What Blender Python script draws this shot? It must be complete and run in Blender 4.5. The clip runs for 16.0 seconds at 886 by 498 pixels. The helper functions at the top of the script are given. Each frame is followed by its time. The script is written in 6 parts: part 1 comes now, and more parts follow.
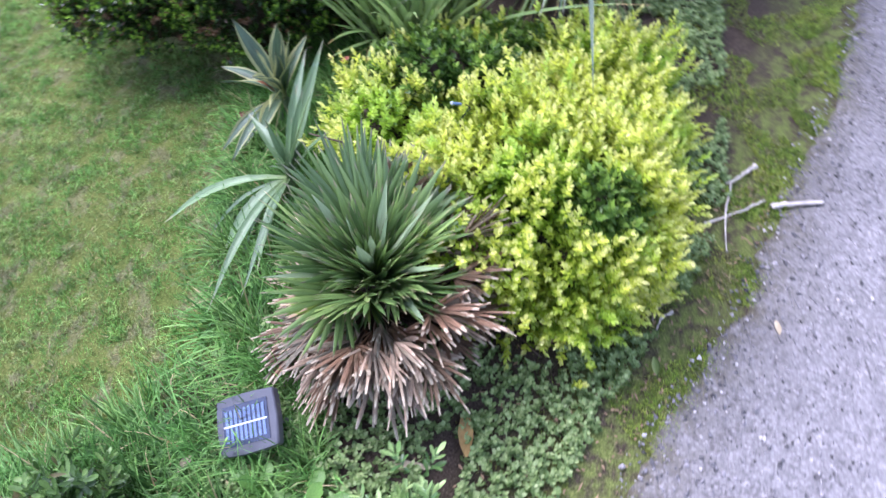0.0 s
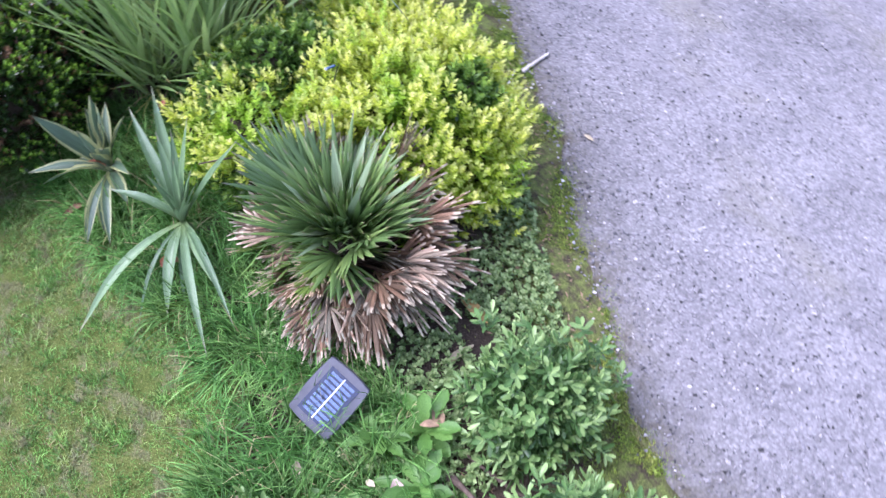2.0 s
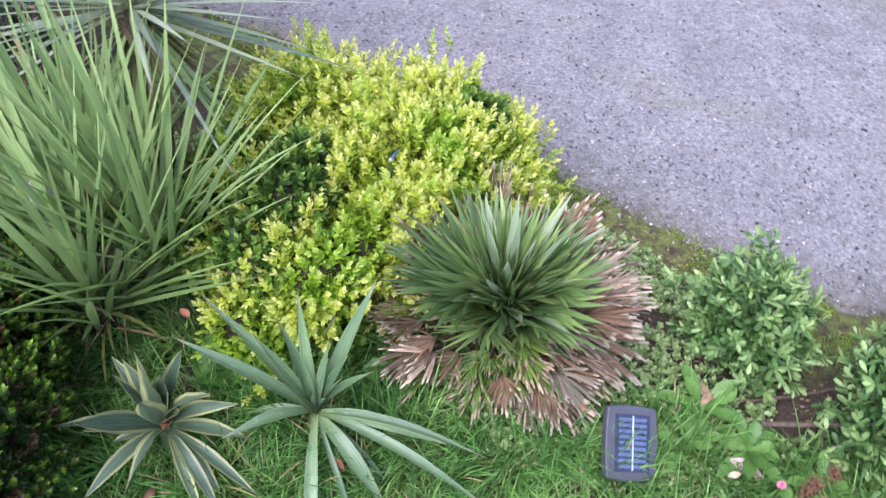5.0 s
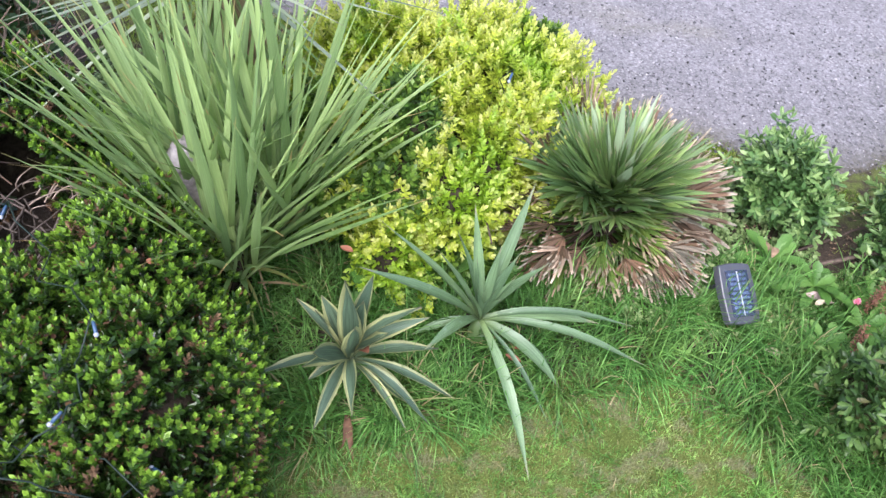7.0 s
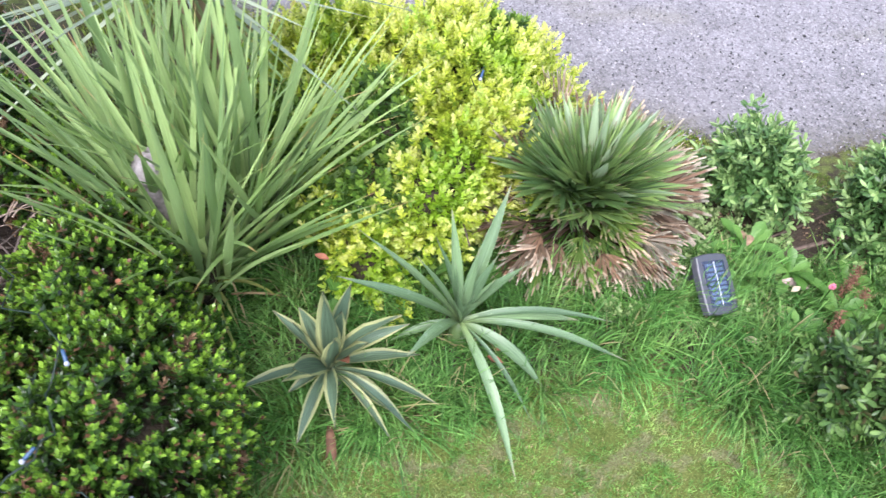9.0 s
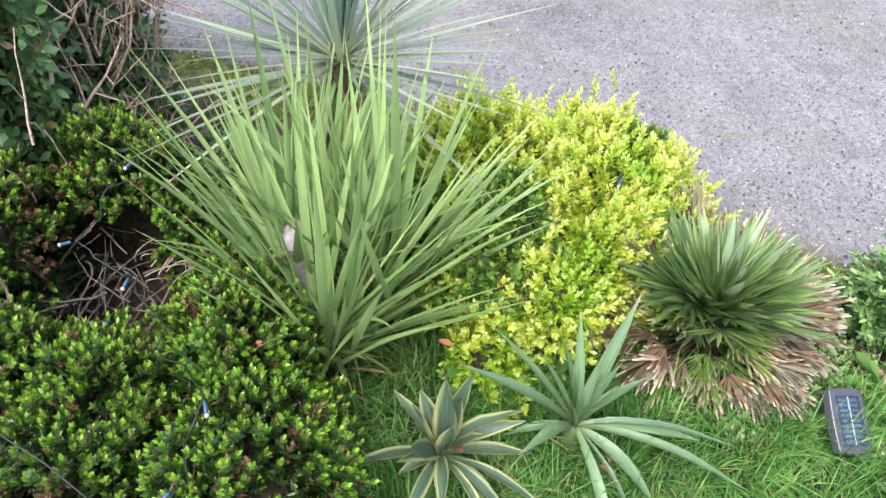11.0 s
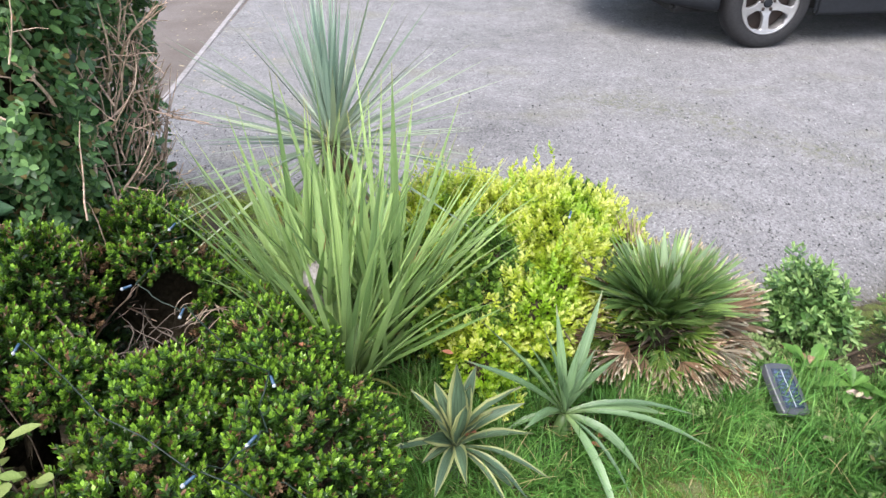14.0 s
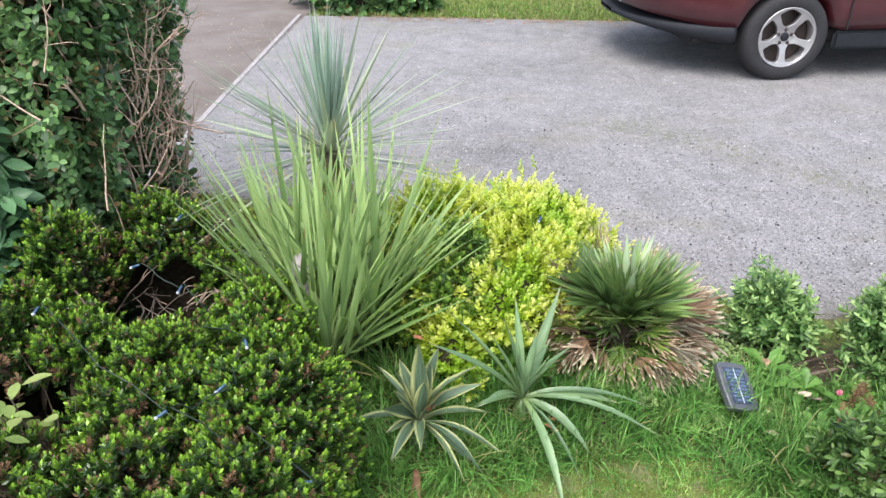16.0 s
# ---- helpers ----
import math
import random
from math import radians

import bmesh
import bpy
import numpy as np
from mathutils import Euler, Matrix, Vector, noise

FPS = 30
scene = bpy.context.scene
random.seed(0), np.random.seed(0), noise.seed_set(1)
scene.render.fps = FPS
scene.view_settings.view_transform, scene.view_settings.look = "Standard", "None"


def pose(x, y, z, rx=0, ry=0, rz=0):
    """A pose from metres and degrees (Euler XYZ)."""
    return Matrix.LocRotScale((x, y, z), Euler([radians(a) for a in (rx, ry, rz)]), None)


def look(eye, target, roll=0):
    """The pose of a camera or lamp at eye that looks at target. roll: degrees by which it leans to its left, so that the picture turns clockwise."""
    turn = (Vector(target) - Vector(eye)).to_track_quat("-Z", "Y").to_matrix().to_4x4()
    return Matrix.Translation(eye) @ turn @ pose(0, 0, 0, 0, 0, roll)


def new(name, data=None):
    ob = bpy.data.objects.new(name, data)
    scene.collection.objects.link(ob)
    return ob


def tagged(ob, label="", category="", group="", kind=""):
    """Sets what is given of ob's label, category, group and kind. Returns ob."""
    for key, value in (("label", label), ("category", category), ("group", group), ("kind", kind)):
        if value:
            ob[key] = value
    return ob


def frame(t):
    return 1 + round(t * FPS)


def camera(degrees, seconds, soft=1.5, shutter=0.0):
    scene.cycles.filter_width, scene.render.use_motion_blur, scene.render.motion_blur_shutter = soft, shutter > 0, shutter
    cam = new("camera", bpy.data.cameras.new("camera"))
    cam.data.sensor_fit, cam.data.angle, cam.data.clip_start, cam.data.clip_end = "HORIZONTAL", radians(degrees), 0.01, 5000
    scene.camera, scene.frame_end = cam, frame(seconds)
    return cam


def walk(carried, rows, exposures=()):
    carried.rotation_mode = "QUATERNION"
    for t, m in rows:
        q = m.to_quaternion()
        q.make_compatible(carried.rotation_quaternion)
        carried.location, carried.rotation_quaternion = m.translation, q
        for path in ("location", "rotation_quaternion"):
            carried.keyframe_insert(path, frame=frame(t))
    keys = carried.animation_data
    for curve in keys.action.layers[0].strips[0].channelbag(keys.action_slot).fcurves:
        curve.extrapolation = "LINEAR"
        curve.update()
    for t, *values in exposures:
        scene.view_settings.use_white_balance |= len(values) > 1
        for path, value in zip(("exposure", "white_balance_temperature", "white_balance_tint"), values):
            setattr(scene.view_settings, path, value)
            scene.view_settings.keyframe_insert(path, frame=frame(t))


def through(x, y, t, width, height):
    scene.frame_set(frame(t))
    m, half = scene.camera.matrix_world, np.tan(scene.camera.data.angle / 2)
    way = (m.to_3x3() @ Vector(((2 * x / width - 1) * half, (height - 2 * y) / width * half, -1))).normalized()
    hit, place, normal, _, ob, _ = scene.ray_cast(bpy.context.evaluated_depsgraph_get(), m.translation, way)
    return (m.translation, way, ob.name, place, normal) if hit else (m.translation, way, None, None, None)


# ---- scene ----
cam = camera(60.0, 16.0, soft=1.4, shutter=0.3)
PATH = [
    (0, (1.227, 1.881, 1.584), (0.002, 1.617, 0.026), -0.3),
    (0.5, (1.378, 1.655, 1.598), (0.149, 1.692, 0.021), -0.8),
    (1, (1.423, 1.443, 1.602), (0.154, 1.576, 0.061), 2.3),
    (1.5, (1.374, 1.305, 1.59), (0.158, 1.528, 0.018), 3.0),
    (2, (1.512, 1.142, 1.627), (0.347, 1.772, 0.128), -0.4),
    (2.5, (1.52, 1.074, 1.631), (0.426, 1.767, 0.107), -1.2),
    (3, (1.411, 1.021, 1.656), (0.311, 1.766, 0.162), 0.7),
    (3.5, (1.174, 0.721, 1.621), (0.227, 1.727, 0.174), -0.5),
    (4, (0.914, 0.567, 1.635), (0.094, 1.641, 0.16), 2.0),
    (4.2, (0.821, 0.58, 1.626), (0.056, 1.701, 0.157), 0.8),
    (6.3, (0.07, 0.209, 1.644), (0.086, 1.479, 0.1), 1.8),
    (6.5, (0.013, 0.172, 1.656), (-0.002, 1.459, 0.124), 3.3),
    (7, (-0.189, 0.162, 1.64), (-0.13, 1.454, 0.115), 4.6),
    (7.5, (-0.295, 0.186, 1.638), (-0.027, 1.431, 0.096), 4.9),
    (8, (-0.337, 0.214, 1.627), (-0.005, 1.426, 0.071), 5.9),
    (8.5, (-0.329, 0.224, 1.619), (-0.099, 1.448, 0.055), 5.4),
    (9, (-0.206, 0.213, 1.645), (-0.067, 1.473, 0.098), 5.2),
    (9.5, (-0.076, 0.197, 1.65), (0.022, 1.461, 0.103), 5.0),
    (10, (-0.101, 0.211, 1.679), (-0.216, 1.535, 0.184), 2.8),
    (10.2, (-0.142, 0.229, 1.691), (-0.292, 1.557, 0.204), 4.1),
    (12.3, (-0.368, -0.093, 1.579), (-0.391, 1.536, 0.419), 1.6),
    (12.5, (-0.344, -0.157, 1.587), (-0.383, 1.485, 0.446), 1.0),
    (13, (-0.38, -0.207, 1.601), (-0.495, 1.477, 0.528), 1.7),
    (13.5, (-0.375, -0.255, 1.6), (-0.499, 1.424, 0.521), 1.1),
    (14, (-0.396, -0.318, 1.601), (-0.369, 1.39, 0.561), 0.8),
    (14.5, (-0.465, -0.384, 1.604), (-0.4, 1.307, 0.538), -0.4),
    (15, (-0.394, -0.466, 1.621), (-0.414, 1.267, 0.623), 0.4),
    (15.5, (-0.277, -0.518, 1.624), (-0.362, 1.217, 0.633), 0.0),
    (16, (-0.172, -0.563, 1.629), (-0.276, 1.184, 0.661), 0.3),
]
EXPOSURES = [(0, 1.2, 5550, 32), (1, 1.13, 5450, 33), (2, 1.1, 5450, 33), (3.0, 1.0, 5450, 33), (3.5, 0.85, 5450, 32), (4.2, 0.86, 5500, 31), (6.3, 0.9, 5950, 24), (8, 1.1, 5950, 22), (10.2, 1.2, 6050, 20), (12.3, 0.9, 6400, 14), (13, 0.97, 6400, 14), (14.5, 0.95, 6400, 13), (16, 0.98, 6400, 13)]
walk(cam, [(t, look(eye, target, roll)) for t, eye, target, roll in PATH],
     exposures=EXPOSURES)

# ---- light ----
world = bpy.data.worlds.new("sky")
scene.world = world
world.use_nodes = True
sky = world.node_tree.nodes.new("ShaderNodeTexSky")
sky.sky_type = "NISHITA"
sky.sun_disc = False
sky.sun_elevation, sky.sun_rotation = radians(60), radians(200)
sky.air_density, sky.dust_density = 1.0, 2.0
pale = world.node_tree.nodes.new("ShaderNodeHueSaturation")
pale.inputs["Saturation"].default_value = 0.6
world.node_tree.links.new(sky.outputs["Color"], pale.inputs["Color"])
world.node_tree.links.new(pale.outputs["Color"], world.node_tree.nodes["Background"].inputs["Color"])
world.node_tree.nodes["Background"].inputs["Strength"].default_value = 0.2
sun = new("sun", bpy.data.lights.new("sun", "SUN"))
sun.data.energy, sun.data.angle, sun.data.color = 2.3, radians(45), (1.0, 0.95, 0.88)
sun.matrix_world = look((0, 0, 10), (10 * math.cos(radians(60)) * math.sin(radians(20)), 10 * math.cos(radians(60)) * math.cos(radians(20)), 10 - 10 * math.sin(radians(60))))

RNG = np.random.default_rng(7)


# ---- material helpers ----
def material(name, rough=0.6, spec=0.4, metal=0.0):
    m = bpy.data.materials.new(name)
    m.use_nodes = True
    b = m.node_tree.nodes["Principled BSDF"]
    b.inputs["Roughness"].default_value = rough
    b.inputs["Specular IOR Level"].default_value = spec
    b.inputs["Metallic"].default_value = metal
    return m, m.node_tree, b


def noise_of(nt, scale, detail=4.0, rough=0.6, stretch=None):
    g = nt.nodes.new("ShaderNodeNewGeometry")
    n = nt.nodes.new("ShaderNodeTexNoise")
    n.inputs["Scale"].default_value, n.inputs["Detail"].default_value, n.inputs["Roughness"].default_value = scale, detail, rough
    if stretch:
        mp = nt.nodes.new("ShaderNodeMapping")
        mp.inputs["Scale"].default_value = stretch
        nt.links.new(g.outputs["Position"], mp.inputs["Vector"])
        nt.links.new(mp.outputs["Vector"], n.inputs["Vector"])
    else:
        nt.links.new(g.outputs["Position"], n.inputs["Vector"])
    return n.outputs["Fac"]


def cells_of(nt, scale, feature="F1"):
    g = nt.nodes.new("ShaderNodeNewGeometry")
    n = nt.nodes.new("ShaderNodeTexVoronoi")
    n.feature = feature
    n.inputs["Scale"].default_value = scale
    nt.links.new(g.outputs["Position"], n.inputs["Vector"])
    return n


def ramp_of(nt, fac, stops):
    r = nt.nodes.new("ShaderNodeValToRGB")
    e = r.color_ramp.elements
    while len(e) < len(stops):
        e.new(0.5)
    for k, (p, c) in zip(e, stops):
        k.position, k.color = p, (*c, 1) if len(c) == 3 else c
    nt.links.new(fac, r.inputs["Fac"])
    return r.outputs["Color"]


def grey(v):
    return (v, v, v)


def mix_of(nt, fac, a, b, blend="MIX"):
    n = nt.nodes.new("ShaderNodeMix")
    n.data_type, n.blend_type = "RGBA", blend
    for sock, v in ((n.inputs[0], fac), (n.inputs[6], a), (n.inputs[7], b)):
        if isinstance(v, (int, float)):
            sock.default_value = v
        elif isinstance(v, tuple):
            sock.default_value = (*v, 1)
        else:
            nt.links.new(v, sock)
    return n.outputs[2]


def bump_of(nt, b, height, strength, dist):
    n = nt.nodes.new("ShaderNodeBump")
    n.inputs["Strength"].default_value, n.inputs["Distance"].default_value = strength, dist
    nt.links.new(height, n.inputs["Height"])
    nt.links.new(n.outputs["Normal"], b.inputs["Normal"])


def island(nt):
    return nt.nodes.new("ShaderNodeNewGeometry").outputs["Random Per Island"]


def uv_of(nt):
    u = nt.nodes.new("ShaderNodeUVMap")
    u.uv_map = "UVMap"
    s = nt.nodes.new("ShaderNodeSeparateXYZ")
    nt.links.new(u.outputs["UV"], s.inputs["Vector"])
    return s.outputs["X"], s.outputs["Y"]


def thin_leaf(nt, b, colour, through=0.3):
    """Light passes through a leaf: part of what falls on it leaves on the far side."""
    nt.links.new(colour, b.inputs["Base Color"])
    t = nt.nodes.new("ShaderNodeBsdfTranslucent")
    nt.links.new(colour, t.inputs["Color"])
    m = nt.nodes.new("ShaderNodeMixShader")
    m.inputs[0].default_value = through
    nt.links.new(b.outputs["BSDF"], m.inputs[1])
    nt.links.new(t.outputs["BSDF"], m.inputs[2])
    nt.links.new(m.outputs["Shader"], nt.nodes["Material Output"].inputs["Surface"])


def shoot_leaf(name, old, mid, young, rough=0.4, spec=0.4, patch=None, patch_scale=6.0, through=0.25, odd=None):
    """Leaves that grow paler towards the shoot's end (UV x), each of a slightly different tone. The old tone also
    paints inner shade.
    """
    m, nt, b = material(name, rough, spec)
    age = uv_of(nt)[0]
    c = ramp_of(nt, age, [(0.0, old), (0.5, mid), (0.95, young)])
    c = mix_of(nt, island(nt), mix_of(nt, 1.0, c, (0.62, 0.66, 0.6), "MULTIPLY"), c)
    if patch:
        f = ramp_of(nt, noise_of(nt, patch_scale, 3), [(0.47, grey(0)), (0.62, grey(1))])
        c = mix_of(nt, f, c, mix_of(nt, 1.0, c, patch, "MULTIPLY"))
    if odd:
        c = mix_of(nt, ramp_of(nt, island(nt), [(0.93, grey(0)), (0.94, grey(1))]), c, odd)
    c = mix_of(nt, 0.35, c, mix_of(nt, 1.0, c, ramp_of(nt, noise_of(nt, 260, 2), [(0.3, grey(0.5)), (0.7, grey(1.3))]), "MULTIPLY"))
    thin_leaf(nt, b, c, through)
    return m


def blade_leaf(name, base, body, tip, rough=0.42, spec=0.45, through=0.2, fibre=0.4, tip_at=0.93, spot=None, vary=0.3):
    """Long leaves: a foot of its own tone, fine fibres along the blade, a dry tip (UV y)."""
    m, nt, b = material(name, rough, spec)
    across, along = uv_of(nt)
    oi = nt.nodes.new("ShaderNodeObjectInfo").outputs["Random"]
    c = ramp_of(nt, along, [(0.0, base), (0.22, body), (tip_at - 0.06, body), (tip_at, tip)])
    for r in (oi, island(nt)):
        c = mix_of(nt, r, mix_of(nt, 1.0, c, (1 - vary, 1 - vary * 0.85, 1 - vary * 0.85), "MULTIPLY"), mix_of(nt, 1.0, c, (1 + vary * 0.5, 1 + vary * 0.4, 1 + vary * 0.35), "MULTIPLY"))
    w = nt.nodes.new("ShaderNodeTexNoise")
    w.inputs["Scale"].default_value, w.inputs["Detail"].default_value = 1.0, 3.0
    cx = nt.nodes.new("ShaderNodeCombineXYZ")
    for src, k, dst in ((across, 26.0, "X"), (along, 2.5, "Y"), (oi, 30.0, "Z")):
        mu = nt.nodes.new("ShaderNodeMath")
        mu.operation = "MULTIPLY"
        mu.inputs[1].default_value = k
        nt.links.new(src, mu.inputs[0])
        nt.links.new(mu.outputs[0], cx.inputs[dst])
    nt.links.new(cx.outputs[0], w.inputs["Vector"])
    c = mix_of(nt, fibre, c, mix_of(nt, 1.0, c, ramp_of(nt, w.outputs["Fac"], [(0.3, grey(0.45)), (0.7, grey(1.35))]), "MULTIPLY"))
    if spot:
        c = mix_of(nt, ramp_of(nt, noise_of(nt, 38, 4), [(0.62, grey(0)), (0.72, grey(0.8))]), c, spot)
    bump_of(nt, b, w.outputs["Fac"], 0.35, 0.002)
    thin_leaf(nt, b, c, through)
    return m


def grass_mat(name, fresh, dry, dry_lo, dry_hi, through=0.3, straw=0.1, thatch=0.75):
    m, nt, b = material(name, 0.5, 0.3)
    along = uv_of(nt)[1]
    patches = ramp_of(nt, noise_of(nt, 8.0, 6, 0.72), [(dry_lo, grey(0)), (dry_hi, grey(1))])
    c = mix_of(nt, patches, fresh, dry)
    c = mix_of(nt, island(nt), mix_of(nt, 1.0, c, (0.45, 0.52, 0.4), "MULTIPLY"), mix_of(nt, 1.0, c, (1.5, 1.42, 1.25), "MULTIPLY"))
    c = mix_of(nt, 1.0, c, ramp_of(nt, noise_of(nt, 3.2, 5, 0.65), [(0.36, (0.74, 0.78, 0.72)), (0.64, (1.24, 1.2, 1.15))]), "MULTIPLY")
    c = mix_of(nt, 1.0, c, ramp_of(nt, noise_of(nt, 34, 4, 0.7), [(0.36, (0.55, 0.6, 0.55)), (0.64, (1.3, 1.26, 1.3))]), "MULTIPLY")
    c = mix_of(nt, ramp_of(nt, noise_of(nt, 9, 6, 0.75, (1.0, 1.5, 1.0)), [(0.53, grey(0)), (0.6, grey(thatch))]), c, (0.25, 0.225, 0.14))
    c = mix_of(nt, ramp_of(nt, island(nt), [(1 - straw, grey(0)), (1.02 - straw, grey(1))]), c, (0.42, 0.36, 0.18))
    c = mix_of(nt, 1.0, c, ramp_of(nt, along, [(0.0, (0.72, 0.6, 0.4)), (0.45, grey(0.9)), (1.0, grey(1.15))]), "MULTIPLY")
    thin_leaf(nt, b, c, through)
    return m


def plain(name, colour, rough=0.6, vary=0.3, scale=40.0, spec=0.4, metal=0.0, bump=0.0):
    m, nt, b = material(name, rough, spec, metal)
    n1, n2 = noise_of(nt, scale, 5), noise_of(nt, scale * 0.13, 3)
    c = mix_of(nt, 1.0, colour, ramp_of(nt, n1, [(0.3, grey(1 - vary)), (0.7, grey(1 + vary * 0.6))]), "MULTIPLY")
    c = mix_of(nt, 1.0, c, ramp_of(nt, n2, [(0.3, grey(1 - vary * 0.6)), (0.7, grey(1 + vary * 0.3))]), "MULTIPLY")
    nt.links.new(c, b.inputs["Base Color"])
    if bump:
        bump_of(nt, b, n1, 0.6, bump)
    return m


# ---- materials ----
LAWN = grass_mat("mown_grass", (0.163, 0.352, 0.085), (0.335, 0.4, 0.172), 0.5, 0.68, straw=0.05)
LONG = grass_mat("long_grass", (0.105, 0.272, 0.066), (0.215, 0.375, 0.12), 0.45, 0.7, 0.3, 0.04, 0.0)
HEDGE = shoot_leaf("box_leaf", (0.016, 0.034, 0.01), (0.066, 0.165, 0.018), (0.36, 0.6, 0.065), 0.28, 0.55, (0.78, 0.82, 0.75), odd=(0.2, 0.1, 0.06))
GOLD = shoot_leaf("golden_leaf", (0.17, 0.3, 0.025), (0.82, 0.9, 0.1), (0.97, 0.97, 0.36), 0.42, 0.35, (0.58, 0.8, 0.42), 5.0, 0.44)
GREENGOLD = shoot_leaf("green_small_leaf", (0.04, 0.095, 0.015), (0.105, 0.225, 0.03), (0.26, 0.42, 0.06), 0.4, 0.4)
PRIVET = shoot_leaf("privet_leaf", (0.045, 0.105, 0.038), (0.118, 0.235, 0.085), (0.24, 0.41, 0.14), 0.36, 0.42, (0.7, 0.78, 0.85), 4.0, odd=(0.17, 0.13, 0.05))
LAUREL = shoot_leaf("broad_dark_leaf", (0.04, 0.1, 0.05), (0.085, 0.19, 0.092), (0.14, 0.29, 0.125), 0.38, 0.45)
ESCA = shoot_leaf("shrub_leaf", (0.055, 0.125, 0.035), (0.16, 0.31, 0.09), (0.43, 0.6, 0.22), 0.34, 0.45, (0.8, 0.88, 0.8), 8.0)
# same leaf as ESCA, darkened: the low shrub's shade is in this colour
SHADED_ESCA = shoot_leaf("shaded_shrub_leaf", (0.034, 0.08, 0.02), (0.09, 0.185, 0.046), (0.24, 0.385, 0.11), 0.35, 0.45, (0.7, 0.8, 0.7), 8.0, odd=(0.13, 0.12, 0.05))
PALE = shoot_leaf("pale_leaf", (0.09, 0.15, 0.035), (0.2, 0.29, 0.08), (0.36, 0.43, 0.15), 0.5, 0.3)
COVER = shoot_leaf("ground_cover_leaf", (0.12, 0.21, 0.06), (0.27, 0.41, 0.14), (0.43, 0.55, 0.23), 0.45, 0.4)
WEED = shoot_leaf("weed_leaf", (0.07, 0.17, 0.03), (0.12, 0.27, 0.05), (0.19, 0.37, 0.08), 0.42, 0.4)
CORD = blade_leaf("cordyline_leaf", (0.28, 0.38, 0.14), (0.365, 0.52, 0.195), (0.5, 0.45, 0.16), 0.35, 0.55, fibre=0.5, vary=0.42, tip_at=0.97)
CORD_OLD = blade_leaf("old_cordyline_leaf", (0.2, 0.28, 0.1), (0.29, 0.45, 0.14), (0.52, 0.36, 0.14), 0.36, 0.5, fibre=0.6, vary=0.45, tip_at=0.9, spot=(0.36, 0.36, 0.14))
BLUE = blade_leaf("blue_cordyline_leaf", (0.42, 0.46, 0.3), (0.36, 0.48, 0.39), (0.42, 0.45, 0.35), 0.38, 0.5, vary=0.5)
BLUE_OLD = blade_leaf("grey_cordyline_leaf", (0.5, 0.51, 0.33), (0.33, 0.41, 0.28), (0.22, 0.23, 0.16), 0.38, 0.55, vary=0.6)
YUCCA = blade_leaf("yucca_leaf", (0.21, 0.31, 0.115), (0.185, 0.3, 0.145), (0.32, 0.35, 0.2), 0.36, 0.55, fibre=0.8, vary=0.45, spot=(0.21, 0.31, 0.2))
AGAVE = blade_leaf("agave_leaf", (0.22, 0.3, 0.16), (0.13, 0.205, 0.125), (0.17, 0.19, 0.11), 0.42, fibre=0.9, vary=0.4, tip_at=0.98)
CREAM = blade_leaf("agave_margin", (0.38, 0.42, 0.22), (0.42, 0.45, 0.2), (0.3, 0.3, 0.15), 0.45, fibre=0.8, tip_at=0.98)
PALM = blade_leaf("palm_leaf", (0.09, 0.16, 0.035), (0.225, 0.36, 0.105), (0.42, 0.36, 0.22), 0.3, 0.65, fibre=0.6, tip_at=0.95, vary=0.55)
PALM_YOUNG = blade_leaf("young_palm_leaf", (0.2, 0.3, 0.1), (0.34, 0.46, 0.26), (0.4, 0.44, 0.28), 0.32, 0.7, fibre=0.5, tip_at=0.97)
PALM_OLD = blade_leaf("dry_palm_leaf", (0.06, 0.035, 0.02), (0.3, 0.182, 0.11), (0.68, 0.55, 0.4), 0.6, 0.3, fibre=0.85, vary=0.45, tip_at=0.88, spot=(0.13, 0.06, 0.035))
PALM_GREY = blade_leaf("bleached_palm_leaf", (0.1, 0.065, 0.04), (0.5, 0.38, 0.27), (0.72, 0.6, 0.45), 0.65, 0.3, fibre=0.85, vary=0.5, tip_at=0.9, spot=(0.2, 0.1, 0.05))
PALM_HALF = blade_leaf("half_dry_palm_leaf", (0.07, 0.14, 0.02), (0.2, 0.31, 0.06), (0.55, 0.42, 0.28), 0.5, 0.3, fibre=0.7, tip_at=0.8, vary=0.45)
YELLOWING = blade_leaf("yellowing_leaf", (0.3, 0.33, 0.08), (0.42, 0.42, 0.1), (0.45, 0.34, 0.12), 0.45, 0.4, vary=0.4)
DRY = blade_leaf("dry_blade", (0.2, 0.14, 0.07), (0.36, 0.28, 0.15), (0.26, 0.18, 0.1), 0.7, 0.2)
SEED = plain("dry_seed", (0.2, 0.1, 0.06), 0.8, 0.4, 90, 0.2)
GREY_TWIG = plain("grey_twig", (0.15, 0.125, 0.105), 0.85, 0.4, 90, 0.2, bump=0.001)
BARK = plain("twig_bark", (0.14, 0.105, 0.08), 0.85, 0.5, 90, 0.2, bump=0.002)
TAN_TWIG = plain("tan_twig", (0.66, 0.48, 0.37), 0.85, 0.5, 90, 0.2, bump=0.001)
HEDGE_TWIG = plain("red_brown_twig", (0.37, 0.24, 0.17), 0.85, 0.5, 90, 0.2, bump=0.001)
PALE_BARK = plain("pale_dead_twig", (0.33, 0.26, 0.2), 0.85, 0.4, 90, 0.2, bump=0.002)
BONE = plain("bleached_stick", (0.68, 0.64, 0.57), 0.8, 0.25, 90, 0.2, bump=0.001)
LITTER = plain("dead_leaf", (0.33, 0.23, 0.14), 0.8, 0.5, 60, 0.2, bump=0.001)
STRAW = plain("straw_leaf", (0.45, 0.39, 0.26), 0.8, 0.4, 60, 0.2, bump=0.001)
